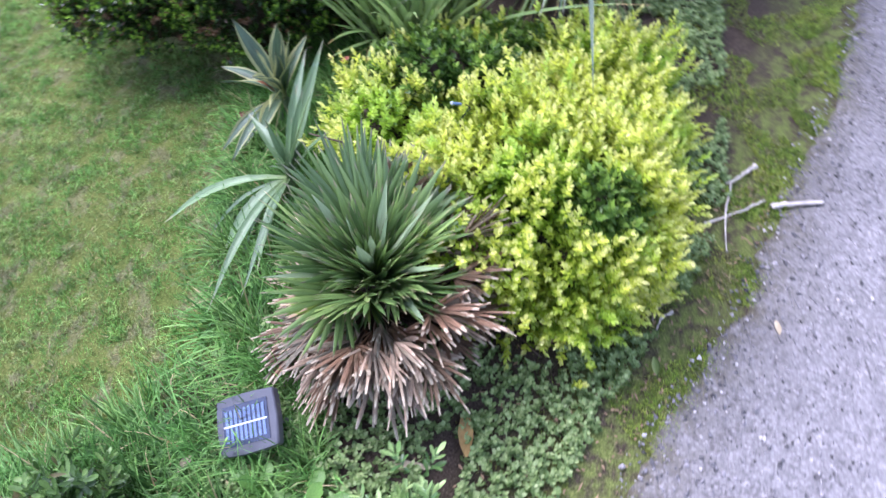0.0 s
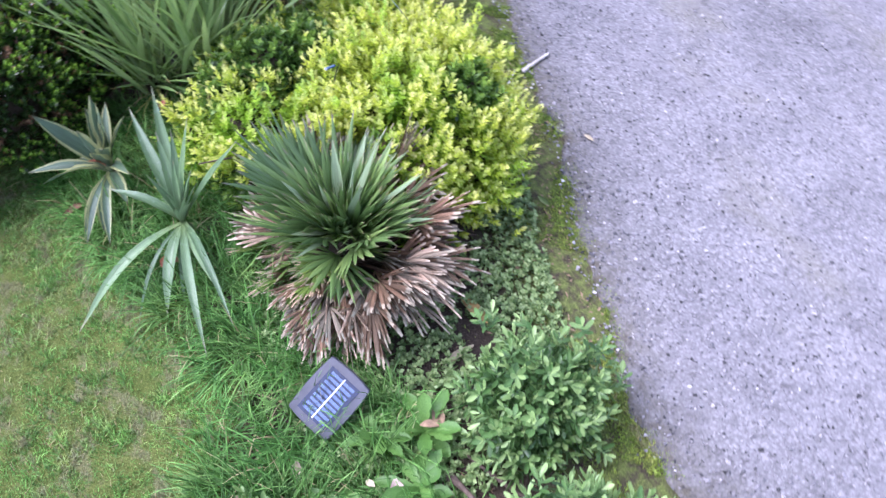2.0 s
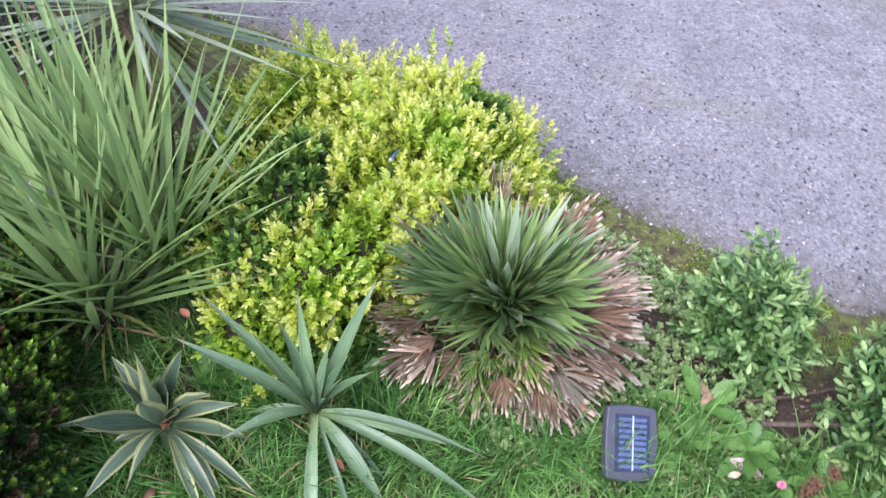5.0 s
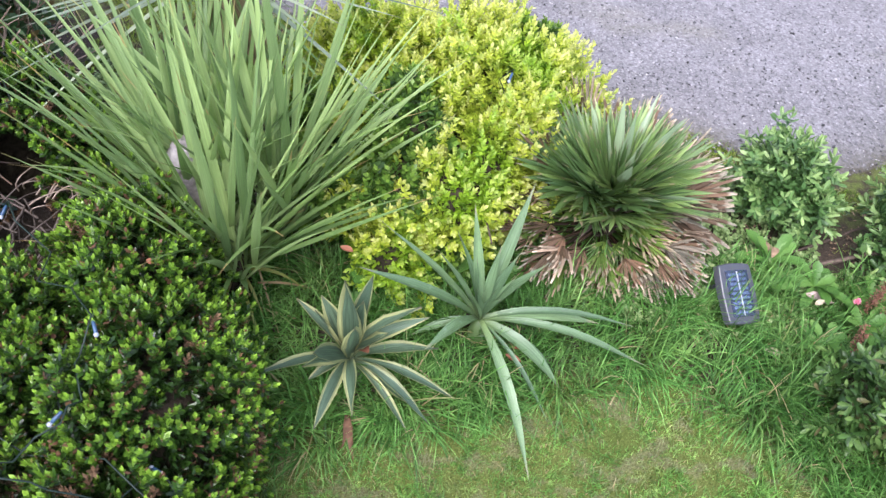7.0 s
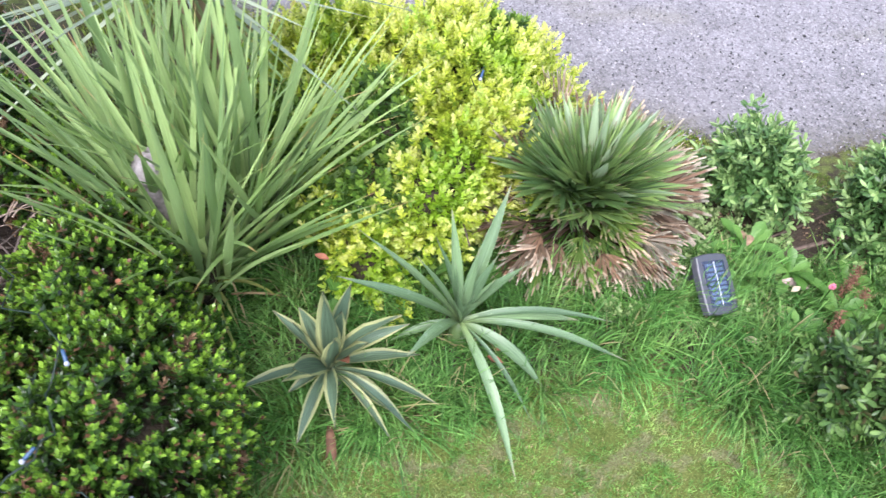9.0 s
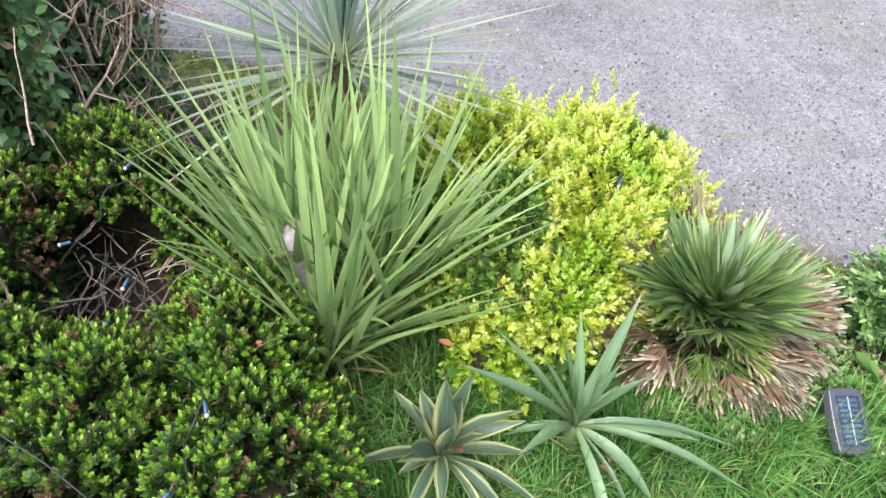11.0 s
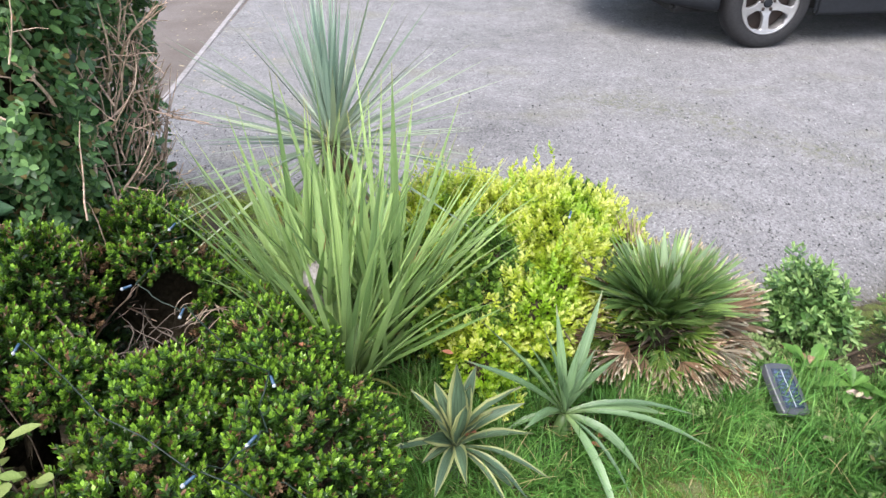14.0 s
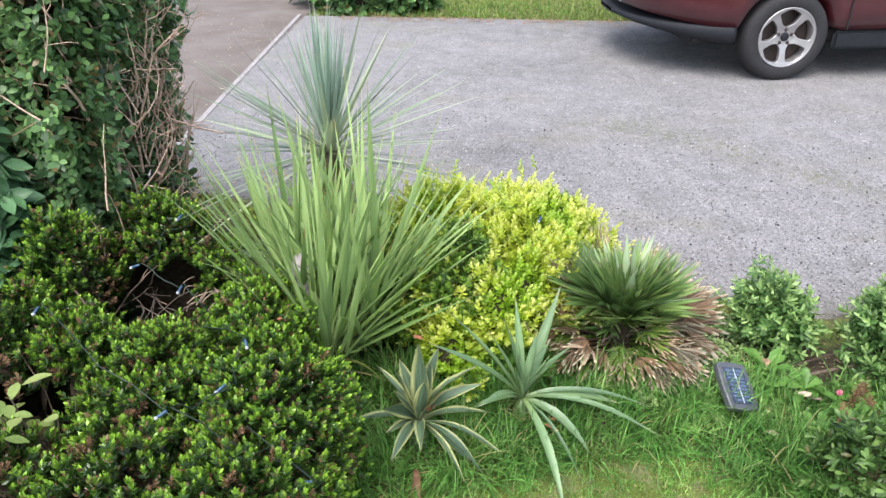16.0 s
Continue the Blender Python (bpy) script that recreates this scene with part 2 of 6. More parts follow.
DEADHEAD = shoot_leaf("dead_box_shoot", (0.06, 0.04, 0.025), (0.19, 0.11, 0.06), (0.31, 0.19, 0.11), 0.7, 0.2)
WITHERED = plain("withered_brown_leaf", (0.17, 0.095, 0.055), 0.75, 0.5, 60, 0.2, bump=0.001)
RUST = plain("rust_red_leaf", (0.34, 0.14, 0.08), 0.7, 0.4, 60, 0.25, bump=0.001)
# dark brown painted as shade inside bushes; also colours a stem and a trunk
SHADE_STEM_BROWN = plain("shade_and_stem_brown", (0.055, 0.045, 0.03), 0.95, 0.6, 70, 0.1, bump=0.01)
PINK = plain("pink_petal", (0.75, 0.25, 0.33), 0.6, 0.2, 120)
STONE = plain("pale_stone", (0.34, 0.315, 0.3), 0.85, 0.6, 50, 0.2, bump=0.004)
KERB = plain("worn_white_edging", (0.32, 0.305, 0.3), 0.85, 0.3, 30, 0.2, bump=0.003)
PLASTIC = plain("dark_grey_plastic", (0.068, 0.072, 0.085), 0.33, 0.15, 60, 0.8)
SOCKET = plain("blue_plastic", (0.03, 0.075, 0.14), 0.4, 0.2, 90, 0.5)
LENS = plain("frosted_white_bulb", (0.33, 0.36, 0.4), 0.2, 0.1, 90, 0.6)
WIRE = plain("dark_green_wire", (0.015, 0.03, 0.022), 0.5, 0.2, 90)
CELL = plain("solar_cell", (0.02, 0.03, 0.065), 0.22, 0.3, 120, 0.9)
STRIP = plain("blue_silicon_strip", (0.2, 0.26, 0.38), 0.2, 0.2, 120, 0.6, 0.75)
SILVER = plain("silver_contact", (0.75, 0.76, 0.78), 0.35, 0.1, 120, 0.6, 0.6)
TYRE = plain("tyre_rubber", (0.028, 0.028, 0.03), 0.75, 0.3, 60, 0.3, bump=0.002)
ALLOY = plain("silver_alloy", (0.43, 0.42, 0.42), 0.42, 0.12, 50, 0.5, 0.8)
DARKMETAL = plain("brake_shadow_metal", (0.05, 0.035, 0.03), 0.6, 0.4, 50, 0.4)
TRIM = plain("dark_bumper_plastic", (0.014, 0.016, 0.02), 0.65, 0.25, 40, 0.25)
BLACKSEAL = plain("black_rubber_seal", (0.015, 0.015, 0.016), 0.7, 0.2, 40, 0.3)


def paint_mat():
    m, nt, b = material("dark_red_paint", 0.28, 0.5)
    c = mix_of(nt, ramp_of(nt, noise_of(nt, 9, 5), [(0.35, grey(0)), (0.75, grey(1))]), (0.045, 0.005, 0.009), (0.06, 0.011, 0.014))
    nt.links.new(c, b.inputs["Base Color"])
    b.inputs["Coat Weight"].default_value = 0.6
    return m


def glass_mat():
    m, nt, b = material("car_glass", 0.05, 0.5)
    b.inputs["Base Color"].default_value = (0.02, 0.025, 0.025, 1)
    b.inputs["Transmission Weight"].default_value = 0.5
    return m


def asphalt_mat():
    """Worn bitumen with grey chips, fine sand, mossy stains and smoother wheel tracks."""
    m, nt, b = material("chipped_asphalt", 0.88, 0.25)
    chips = cells_of(nt, 125)
    tone = ramp_of(nt, chips.outputs["Color"], [(0.0, grey(0.12)), (0.25, grey(0.23)), (0.7, grey(0.295)), (1.0, grey(0.4))])
    gap = ramp_of(nt, chips.outputs["Distance"], [(0.3, grey(1)), (0.75, grey(0.72))])
    c = mix_of(nt, 1.0, tone, gap, "MULTIPLY")
    sand = ramp_of(nt, noise_of(nt, 420, 3, 0.7), [(0.3, grey(0.55)), (0.7, grey(1.35))])
    c = mix_of(nt, 0.75, c, mix_of(nt, 1.0, c, sand, "MULTIPLY"))
    dust = ramp_of(nt, noise_of(nt, 1.6, 6, 0.6), [(0.34, grey(0)), (0.66, grey(0.6))])
    c = mix_of(nt, dust, c, mix_of(nt, 0.5, c, (0.3, 0.29, 0.3)))
    dark = ramp_of(nt, noise_of(nt, 30.0, 5, 0.7), [(0.36, grey(0.86)), (0.6, grey(1.03))])
    c = mix_of(nt, 1.0, c, dark, "MULTIPLY")
    big = cells_of(nt, 48)
    fleck = ramp_of(nt, big.outputs["Distance"], [(0.16, grey(1)), (0.26, grey(0))])
    fleck = mix_of(nt, 1.0, fleck, ramp_of(nt, big.outputs["Color"], [(0.7, grey(0)), (0.78, grey(0.28))]), "MULTIPLY")
    c = mix_of(nt, fleck, c, (0.4, 0.39, 0.39))
    pit = cells_of(nt, 33)
    hole = ramp_of(nt, noise_of(nt, 70, 3, 0.6), [(0.56, grey(0)), (0.64, grey(0.62))])
    hole = mix_of(nt, 1.0, hole, ramp_of(nt, pit.outputs["Color"], [(0.4, grey(0)), (0.6, grey(1))]), "MULTIPLY")
    c = mix_of(nt, hole, c, (0.085, 0.08, 0.08))
    worn = ramp_of(nt, noise_of(nt, 5.0, 5, 0.65), [(0.35, grey(0.87)), (0.65, grey(1.1))])
    c = mix_of(nt, 1.0, c, worn, "MULTIPLY")
    moss = ramp_of(nt, noise_of(nt, 1.3, 5, 0.6, (1.0, 1.6, 1.0)), [(0.55, grey(0)), (0.75, grey(0.4))])
    c = mix_of(nt, moss, c, (0.215, 0.21, 0.12))
    a = nt.nodes.new("ShaderNodeAttribute")
    a.attribute_name = "dirt"
    parts = nt.nodes.new("ShaderNodeSeparateColor")
    nt.links.new(a.outputs["Color"], parts.inputs["Color"])
    streak = mix_of(nt, 1.0, parts.outputs["Green"], ramp_of(nt, noise_of(nt, 22, 6, 0.75), [(0.42, grey(0)), (0.66, grey(0.8))]), "MULTIPLY")
    c = mix_of(nt, streak, c, (0.13, 0.135, 0.06))
    dark_patch = mix_of(nt, 1.0, parts.outputs["Blue"], ramp_of(nt, noise_of(nt, 7, 5, 0.65), [(0.35, grey(0.1)), (0.65, grey(0.7))]), "MULTIPLY")
    c = mix_of(nt, dark_patch, c, mix_of(nt, 1.0, c, grey(0.6), "MULTIPLY"))
    soil = mix_of(nt, 1.0, parts.outputs["Red"], ramp_of(nt, noise_of(nt, 28, 5, 0.7), [(0.36, grey(0.25)), (0.6, grey(1))]), "MULTIPLY")
    c = mix_of(nt, 1.0, c, (0.95, 0.94, 0.935), "MULTIPLY")
    c = mix_of(nt, soil, c, ramp_of(nt, noise_of(nt, 160, 4, 0.7), [(0.35, (0.05, 0.045, 0.03)), (0.6, (0.12, 0.11, 0.07)), (0.75, (0.25, 0.23, 0.2))]))
    nt.links.new(c, b.inputs["Base Color"])
    h = mix_of(nt, 0.4, gap, sand)
    bump_of(nt, b, h, 0.6, 0.003)
    return m


def ground_mat():
    """Soil and thatch; the vertex masks say where thatch (red), moss (green) and bare earth (blue) lie."""
    m, nt, b = material("garden_ground", 0.95, 0.15)
    a = nt.nodes.new("ShaderNodeAttribute")
    a.attribute_name = "zone"
    s = nt.nodes.new("ShaderNodeSeparateColor")
    nt.links.new(a.outputs["Color"], s.inputs["Color"])
    fine, mid = noise_of(nt, 210, 4, 0.7), noise_of(nt, 24, 5, 0.65)
    soil = ramp_of(nt, fine, [(0.3, (0.03, 0.023, 0.016)), (0.6, (0.09, 0.07, 0.052)), (0.78, (0.24, 0.2, 0.16))])
    thatch = ramp_of(nt, fine, [(0.3, (0.05, 0.065, 0.015)), (0.55, (0.13, 0.16, 0.045)), (0.75, (0.25, 0.26, 0.11))])
    moss = ramp_of(nt, fine, [(0.3, (0.06, 0.08, 0.02)), (0.55, (0.17, 0.215, 0.055)), (0.75, (0.28, 0.31, 0.12))])
    patch = ramp_of(nt, mid, [(0.38, grey(0)), (0.58, grey(1))])
    thatch = mix_of(nt, 1.0, thatch, ramp_of(nt, noise_of(nt, 3.0, 6, 0.7), [(0.35, (0.75, 0.85, 0.6)), (0.65, (1.25, 1.2, 1.1))]), "MULTIPLY")
    thatch = mix_of(nt, ramp_of(nt, noise_of(nt, 9, 6, 0.75, (1.0, 1.5, 1.0)), [(0.51, grey(0)), (0.59, grey(0.5))]), thatch, ramp_of(nt, fine, [(0.3, (0.11, 0.1, 0.05)), (0.7, (0.3, 0.285, 0.16))]))
    c = mix_of(nt, s.outputs["Red"], soil, thatch)
    mg = mix_of(nt, 1.0, s.outputs["Green"], patch, "MULTIPLY")
    c = mix_of(nt, mg, c, moss)
    nt.links.new(c, b.inputs["Base Color"])
    bump_of(nt, b, fine, 0.8, 0.008)
    return m


def concrete_mat():
    m, nt, b = material("old_concrete_path", 0.9, 0.2)
    c = ramp_of(nt, noise_of(nt, 160, 5, 0.7), [(0.3, (0.12, 0.11, 0.105)), (0.7, (0.22, 0.2, 0.19))])
    c = mix_of(nt, 1.0, c, ramp_of(nt, noise_of(nt, 2.2, 6), [(0.35, (0.74, 0.69, 0.63)), (0.65, (1.03, 0.99, 0.96))]), "MULTIPLY")
    nt.links.new(c, b.inputs["Base Color"])
    bump_of(nt, b, noise_of(nt, 160, 5, 0.7), 0.5, 0.003)
    return m


PAINT, GLASS, ASPHALT, GROUND, CONCRETE = paint_mat(), glass_mat(), asphalt_mat(), ground_mat(), concrete_mat()


def chip_mat():
    m, nt, b = material("loose_chippings", 0.85, 0.25)
    nt.links.new(ramp_of(nt, island(nt), [(0.0, grey(0.05)), (0.4, (0.16, 0.16, 0.165)), (0.85, (0.3, 0.29, 0.3)), (1.0, (0.55, 0.53, 0.51))]), b.inputs["Base Color"])
    return m


CHIPS = chip_mat()


# ---- mesh helpers ----
def link_mesh(name, me, mats, parent=None, label="", kind=""):
    for m in mats if isinstance(mats, (list, tuple)) else [mats]:
        me.materials.append(m)
    ob = new(name, me)
    if parent:
        ob.parent = parent
        ob.matrix_parent_inverse = parent.matrix_basis.inverted() if parent.parent is None else Matrix()
    return tagged(ob, label=label, kind=kind)


def np_mesh(name, v, f, uv=None, mat_index=None, smooth=True):
    v, f = np.asarray(v, np.float32), np.asarray(f, np.int32)
    me = bpy.data.meshes.new(name)
    n, k = f.shape
    me.vertices.add(len(v))
    me.vertices.foreach_set("co", v.ravel())
    me.loops.add(n * k)
    me.loops.foreach_set("vertex_index", f.ravel())
    me.polygons.add(n)
    me.polygons.foreach_set("loop_start", np.arange(0, n * k, k, dtype=np.int32))
    if mat_index is not None:
        me.polygons.foreach_set("material_index", np.asarray(mat_index, np.int32))
    me.polygons.foreach_set("use_smooth", np.full(n, smooth))
    if uv is not None:
        layer = me.uv_layers.new(name="UVMap")
        layer.data.foreach_set("uv", np.asarray(uv, np.float32)[f.ravel()].ravel())
    me.update(calc_edges=True)
    return me


def part(name, bm, mat, parent=None, label="", kind="", smooth=False):
    me = bpy.data.meshes.new(name)
    bm.to_mesh(me)
    bm.free()
    if smooth:
        me.polygons.foreach_set("use_smooth", np.full(len(me.polygons), True))
    return link_mesh(name, me, mat, parent, label, kind)


def unit(a):
    return a / np.maximum(np.linalg.norm(a, axis=-1, keepdims=True), 1e-9)


def strips(base, way, length, width, sag, profile, fold=0.0, side=None, twist=None, x_uv=None, droop_pow=2.0):
    """Leaves as tapering ribbons. profile: relative widths from foot to tip. fold: depth of the middle crease over the width.
    Returns vertices, faces, UV. UV x runs across the blade, or is x_uv where that is given; UV y runs along it."""
    base, way = np.atleast_2d(np.asarray(base, float)), unit(np.atleast_2d(np.asarray(way, float)))
    n, r = len(base), len(profile)
    length, width, sag = (np.broadcast_to(np.asarray(a, float), n) for a in (length, width, sag))
    s = np.linspace(0, 1, r)
    p = base[:, None] + way[:, None] * (length[:, None] * s)[..., None]
    p[..., 2] -= sag[:, None] * length[:, None] * s ** droop_pow
    if side is None:
        side = np.cross(way, (0.0, 0.0, 1.0))
        bad = np.linalg.norm(side, axis=1) < 0.05
        side[bad] = (1.0, 0.0, 0.0)
    side = unit(np.broadcast_to(side, (n, 3)))
    tang = np.gradient(p, axis=1) if r > 1 else way[:, None]
    tang = unit(tang)
    sd = np.broadcast_to(side[:, None], p.shape)
    up = unit(np.cross(sd, tang))
    if twist is not None:
        tw = (np.asarray(twist)[:, None] * np.ones(r))[..., None]
        sd, up = sd * np.cos(tw) + up * np.sin(tw), up * np.cos(tw) - sd * np.sin(tw)
    w = (width[:, None] * np.asarray(profile)[None] * 0.5)[..., None]
    cols = [p - sd * w, p + sd * w] if not fold else [p - sd * w, p - up * w * fold * 2, p + sd * w]
    c = len(cols)
    v = np.stack(cols, 2).reshape(-1, 3)
    i = (np.arange(n)[:, None, None] * r + np.arange(r - 1)[None, :, None]) * c + np.arange(c - 1)[None, None]
    f = np.stack([i, i + 1, i + 1 + c, i + c], -1).reshape(-1, 4)
    uy = np.broadcast_to(s[None, :, None], (n, r, c))
    ux = np.broadcast_to(np.linspace(0, 1, c)[None, None], (n, r, c)) if x_uv is None else np.broadcast_to(np.asarray(x_uv)[:, None, None], (n, r, c))
    return v, f, np.stack([ux, uy], -1).reshape(-1, 2)


SWORD = (0.75, 0.95, 1.0, 0.97, 0.85, 0.62, 0.3, 0.04)
OVAL = (0.18, 0.95, 0.9, 0.08)
OVAL3 = (0.3, 1.1, 0.1)
OVAL2 = (1.0, 0.45)
LANCE = (0.2, 0.8, 1.0, 0.7, 0.06)
STUB = (1.0, 0.8, 0.1)
OBOVATE = (0.18, 0.62, 1.0, 1.0, 0.45)
BLUNT = (0.1, 0.5, 1.0, 1.0, 0.88, 0.5)


def tube(points, radii, sides=5):
    """A tapering tube along points: vertices and quads."""
    p = np.asarray(points, float)
    t = unit(np.gradient(p, axis=0))
    a = np.cross(t, (0.31, 0.2, 0.93))
    a = unit(a)
    b = np.cross(t, a)
    ang = np.linspace(0, 2 * np.pi, sides, endpoint=False)
    r = np.broadcast_to(np.asarray(radii, float), len(p))
    v = p[:, None] + r[:, None, None] * (a[:, None] * np.cos(ang)[None, :, None] + b[:, None] * np.sin(ang)[None, :, None])
    k = np.arange(len(p) - 1)[:, None] * sides
    j = np.arange(sides)[None]
    j2 = (j + 1) % sides
    return v.reshape(-1, 3), np.stack([k + j, k + j2, k + sides + j2, k + sides + j], -1).reshape(-1, 4)


def gather(pieces):
    """Joins (vertices, faces[, uv]) pieces into one set."""
    vs, fs, us, k = [], [], [], 0
    for q in pieces:
        vs.append(q[0])
        fs.append(q[1] + k)
        us.append(q[2] if len(q) > 2 else np.zeros((len(q[0]), 2)))
        k += len(q[0])
    return np.concatenate(vs), np.concatenate(fs), np.concatenate(us)


def crooked(a, b, n=6, wob=0.08, rng=RNG):
    a, b = np.asarray(a, float), np.asarray(b, float)
    s = np.linspace(0, 1, n)[:, None]
    p = a + (b - a) * s
    d = np.linalg.norm(b - a)
    p[1:-1] += rng.normal(0, wob * d, (n - 2, 3))
    return p


def rough_lump(c, r, seg=18, rings=10, wob=0.12, freq=3.0):
    """An uneven closed lump."""
    th = np.linspace(0, np.pi, rings)
    ph = np.linspace(0, 2 * np.pi, seg, endpoint=False)
    d = np.stack([np.sin(th)[:, None] * np.cos(ph), np.sin(th)[:, None] * np.sin(ph), np.cos(th)[:, None] * np.ones(seg)], -1).reshape(-1, 3)
    k = np.array([1 + wob * noise.noise(Vector(x) * freq + Vector(c) * 7) for x in d])
    v = np.asarray(c) + d * k[:, None] * np.asarray(r)
    i = np.arange(rings - 1)[:, None] * seg
    j = np.arange(seg)[None]
    j2 = (j + 1) % seg
    return v, np.stack([i + j, i + seg + j, i + seg + j2, i + j2], -1).reshape(-1, 4)


def lump_surface(lumps, n, rng=RNG, low=-0.35, shrink=1.0):
    """Points and outward ways on the joint surface of some ellipsoids, spread by area."""
    L = np.array(lumps, float)
    c, r = L[:, :3], L[:, 3:6] * shrink
    area = (r[:, 0] * r[:, 1] + r[:, 0] * r[:, 2] + r[:, 1] * r[:, 2])
    pick = rng.choice(len(L), n * 3, p=area / area.sum())
    d = unit(rng.normal(size=(n * 3, 3)))
    keep = d[:, 2] > low
    pick, d = pick[keep], d[keep]
    p = c[pick] + d * r[pick]
    inside = np.zeros(len(p), bool)
    for k in range(len(L)):
        q = ((p - c[k]) / r[k])
        inside |= ((q ** 2).sum(1) < 0.93) & (pick != k)
    p, d, pick = p[~inside], d[~inside], pick[~inside]
    nrm = unit(d / r[pick])
    above = p[:, 2] > 0.02
    p, nrm = p[above], nrm[above]
    return p[:n], nrm[:n]


def shoots(p, ax, per, leaf, wide, stem, rng=RNG, open_lo=25, open_hi=75, profile=OVAL, fold=0.25, sag=0.05):
    """Short shoots with leaves set in a spiral: vertices, faces, UV. p: where the shoot ends; ax: its way."""
    n = len(p)
    ax = unit(ax)
    a = unit(np.cross(ax, rng.normal(size=(n, 3))))
    b = np.cross(ax, a)
    k = np.arange(per)
    age = (k + 0.5) / per
    ang = k * 2.39996 + rng.uniform(0, 6.28, (n, 1))
    opening = np.radians(open_hi + (open_lo - open_hi) * age)[None] + rng.normal(0, 0.15, (n, per))
    out = a[:, None] * np.cos(ang)[..., None] + b[:, None] * np.sin(ang)[..., None]
    way = ax[:, None] * np.cos(opening)[..., None] + out * np.sin(opening)[..., None]
    base = p[:, None] + ax[:, None] * ((age - 1) * stem)[None, :, None]
    ln = leaf * (0.7 + 0.5 * np.sin(np.pi * (0.25 + 0.6 * age)))[None] * rng.uniform(0.75, 1.2, (n, per))
    side = np.cross(way, ax[:, None]) + 1e-6
    ageu = np.clip(np.broadcast_to(age, (n, per)) + rng.normal(0, 0.08, (n, per)), 0, 1)
    return strips(base.reshape(-1, 3), way.reshape(-1, 3), ln.ravel(), (ln * wide).ravel(), sag, profile, fold, unit(side.reshape(-1, 3)), None, ageu.ravel())


def foliage(name, parent, pieces, mat, label=""):
    v, f, u = gather(pieces)
    return link_mesh(name, np_mesh(name, v, f, u), mat, parent, label, "stuff")


def empty(name, at, label, category, group="", kind=""):
    ob = new(name)
    ob.location = at
    ob.empty_display_size = 0.05
    return tagged(ob, label, category, group, kind)


def smooth01(x):
    x = np.clip(x, 0, 1)
    return x * x * (3 - 2 * x)


EDGE_X = (-2.2, -1.3, -0.9, -0.36, 0.04, 0.4, 0.6, 0.78, 1.1, 1.45, 2.0, 5.0, 16.0)
EDGE_Y = (2.95, 2.8, 2.7, 2.5, 2.36, 2.19, 2.11, 2.02, 1.93, 2.0, 1.95, 1.9, 1.9)
LAWN_X = (-1.2, -0.55, -0.2, 0.22, 0.42, 0.62, 0.82, 1.3)
LAWN_Y = (0.75, 0.88, 0.95, 1.07, 1.12, 1.02, 0.78, 0.35)


def edge_y(x):
    return np.interp(x, EDGE_X, EDGE_Y)


def lawn_y(x):
    return np.interp(x, LAWN_X, LAWN_Y)


def rise(x, y):
    """Height of the ground: the bed is a low mound, the rest is level."""
    q = ((x + 0.12) / 0.8) ** 2 + ((y - 1.5) / 0.48) ** 2
    return 0.10 * np.exp(-q ** 2) + 0.012 * np.sin(3.1 * x + 1.0) * np.sin(2.7 * y) * (y < edge_y(x) - 0.2)


# ---- ground and drive ----
def build_ground():
    xs = np.concatenate([[-600, -150, -40, -14, -7, -4.5], np.arange(-3, 3.001, 0.05), [4.5, 7, 14, 40, 150, 600]])
    ys = np.concatenate([[-600, -150, -40, -14, -6, -3, -1.5], np.arange(-0.6, 3.401, 0.05), [4.5, 6, 8, 14, 40, 150, 600]])
    X, Y = np.meshgrid(xs, ys)
    Z = rise(X, Y) + (Y < edge_y(X) - 0.12) * np.array([0.006 * noise.noise(Vector((x * 9, y * 9, 0))) for x, y in zip(X.ravel(), Y.ravel())]).reshape(X.shape) * (np.abs(X) < 3)
    on_drive = Y > edge_y(X) + 0.16
    Z = np.where(on_drive, -0.012, Z)
    v = np.stack([X, Y, Z], -1).reshape(-1, 3)
    w, h = len(xs), len(ys)
    i = np.arange(h - 1)[:, None] * w + np.arange(w - 1)[None]
    f = np.stack([i, i + 1, i + 1 + w, i + w], -1).reshape(-1, 4)
    me = np_mesh("ground", v, f)
    lawn = smooth01((lawn_y(X) + 0.12 - Y) / 0.1)
    lawn = np.maximum(lawn, (Y > 6.8) * 1.0)
    lawn = np.maximum(lawn, smooth01((X - 1.55) / 0.3) * (Y < edge_y(X)))
    lawn = np.maximum(lawn, smooth01((-3.0 - X) / 0.3))
    moss = smooth01((Y - (edge_y(X) - 0.34)) / 0.2) * (X > -2.2)
    z = np.stack([lawn, moss, 0 * X, 0 * X + 1], -1).reshape(-1, 4)
    a = me.color_attributes.new("zone", "FLOAT_COLOR", "POINT")
    a.data.foreach_set("color", z.astype(np.float32).ravel())
    tagged(link_mesh("ground", me, GROUND), "mossy garden soil and short thatch under the lawn", "ground", kind="structure")


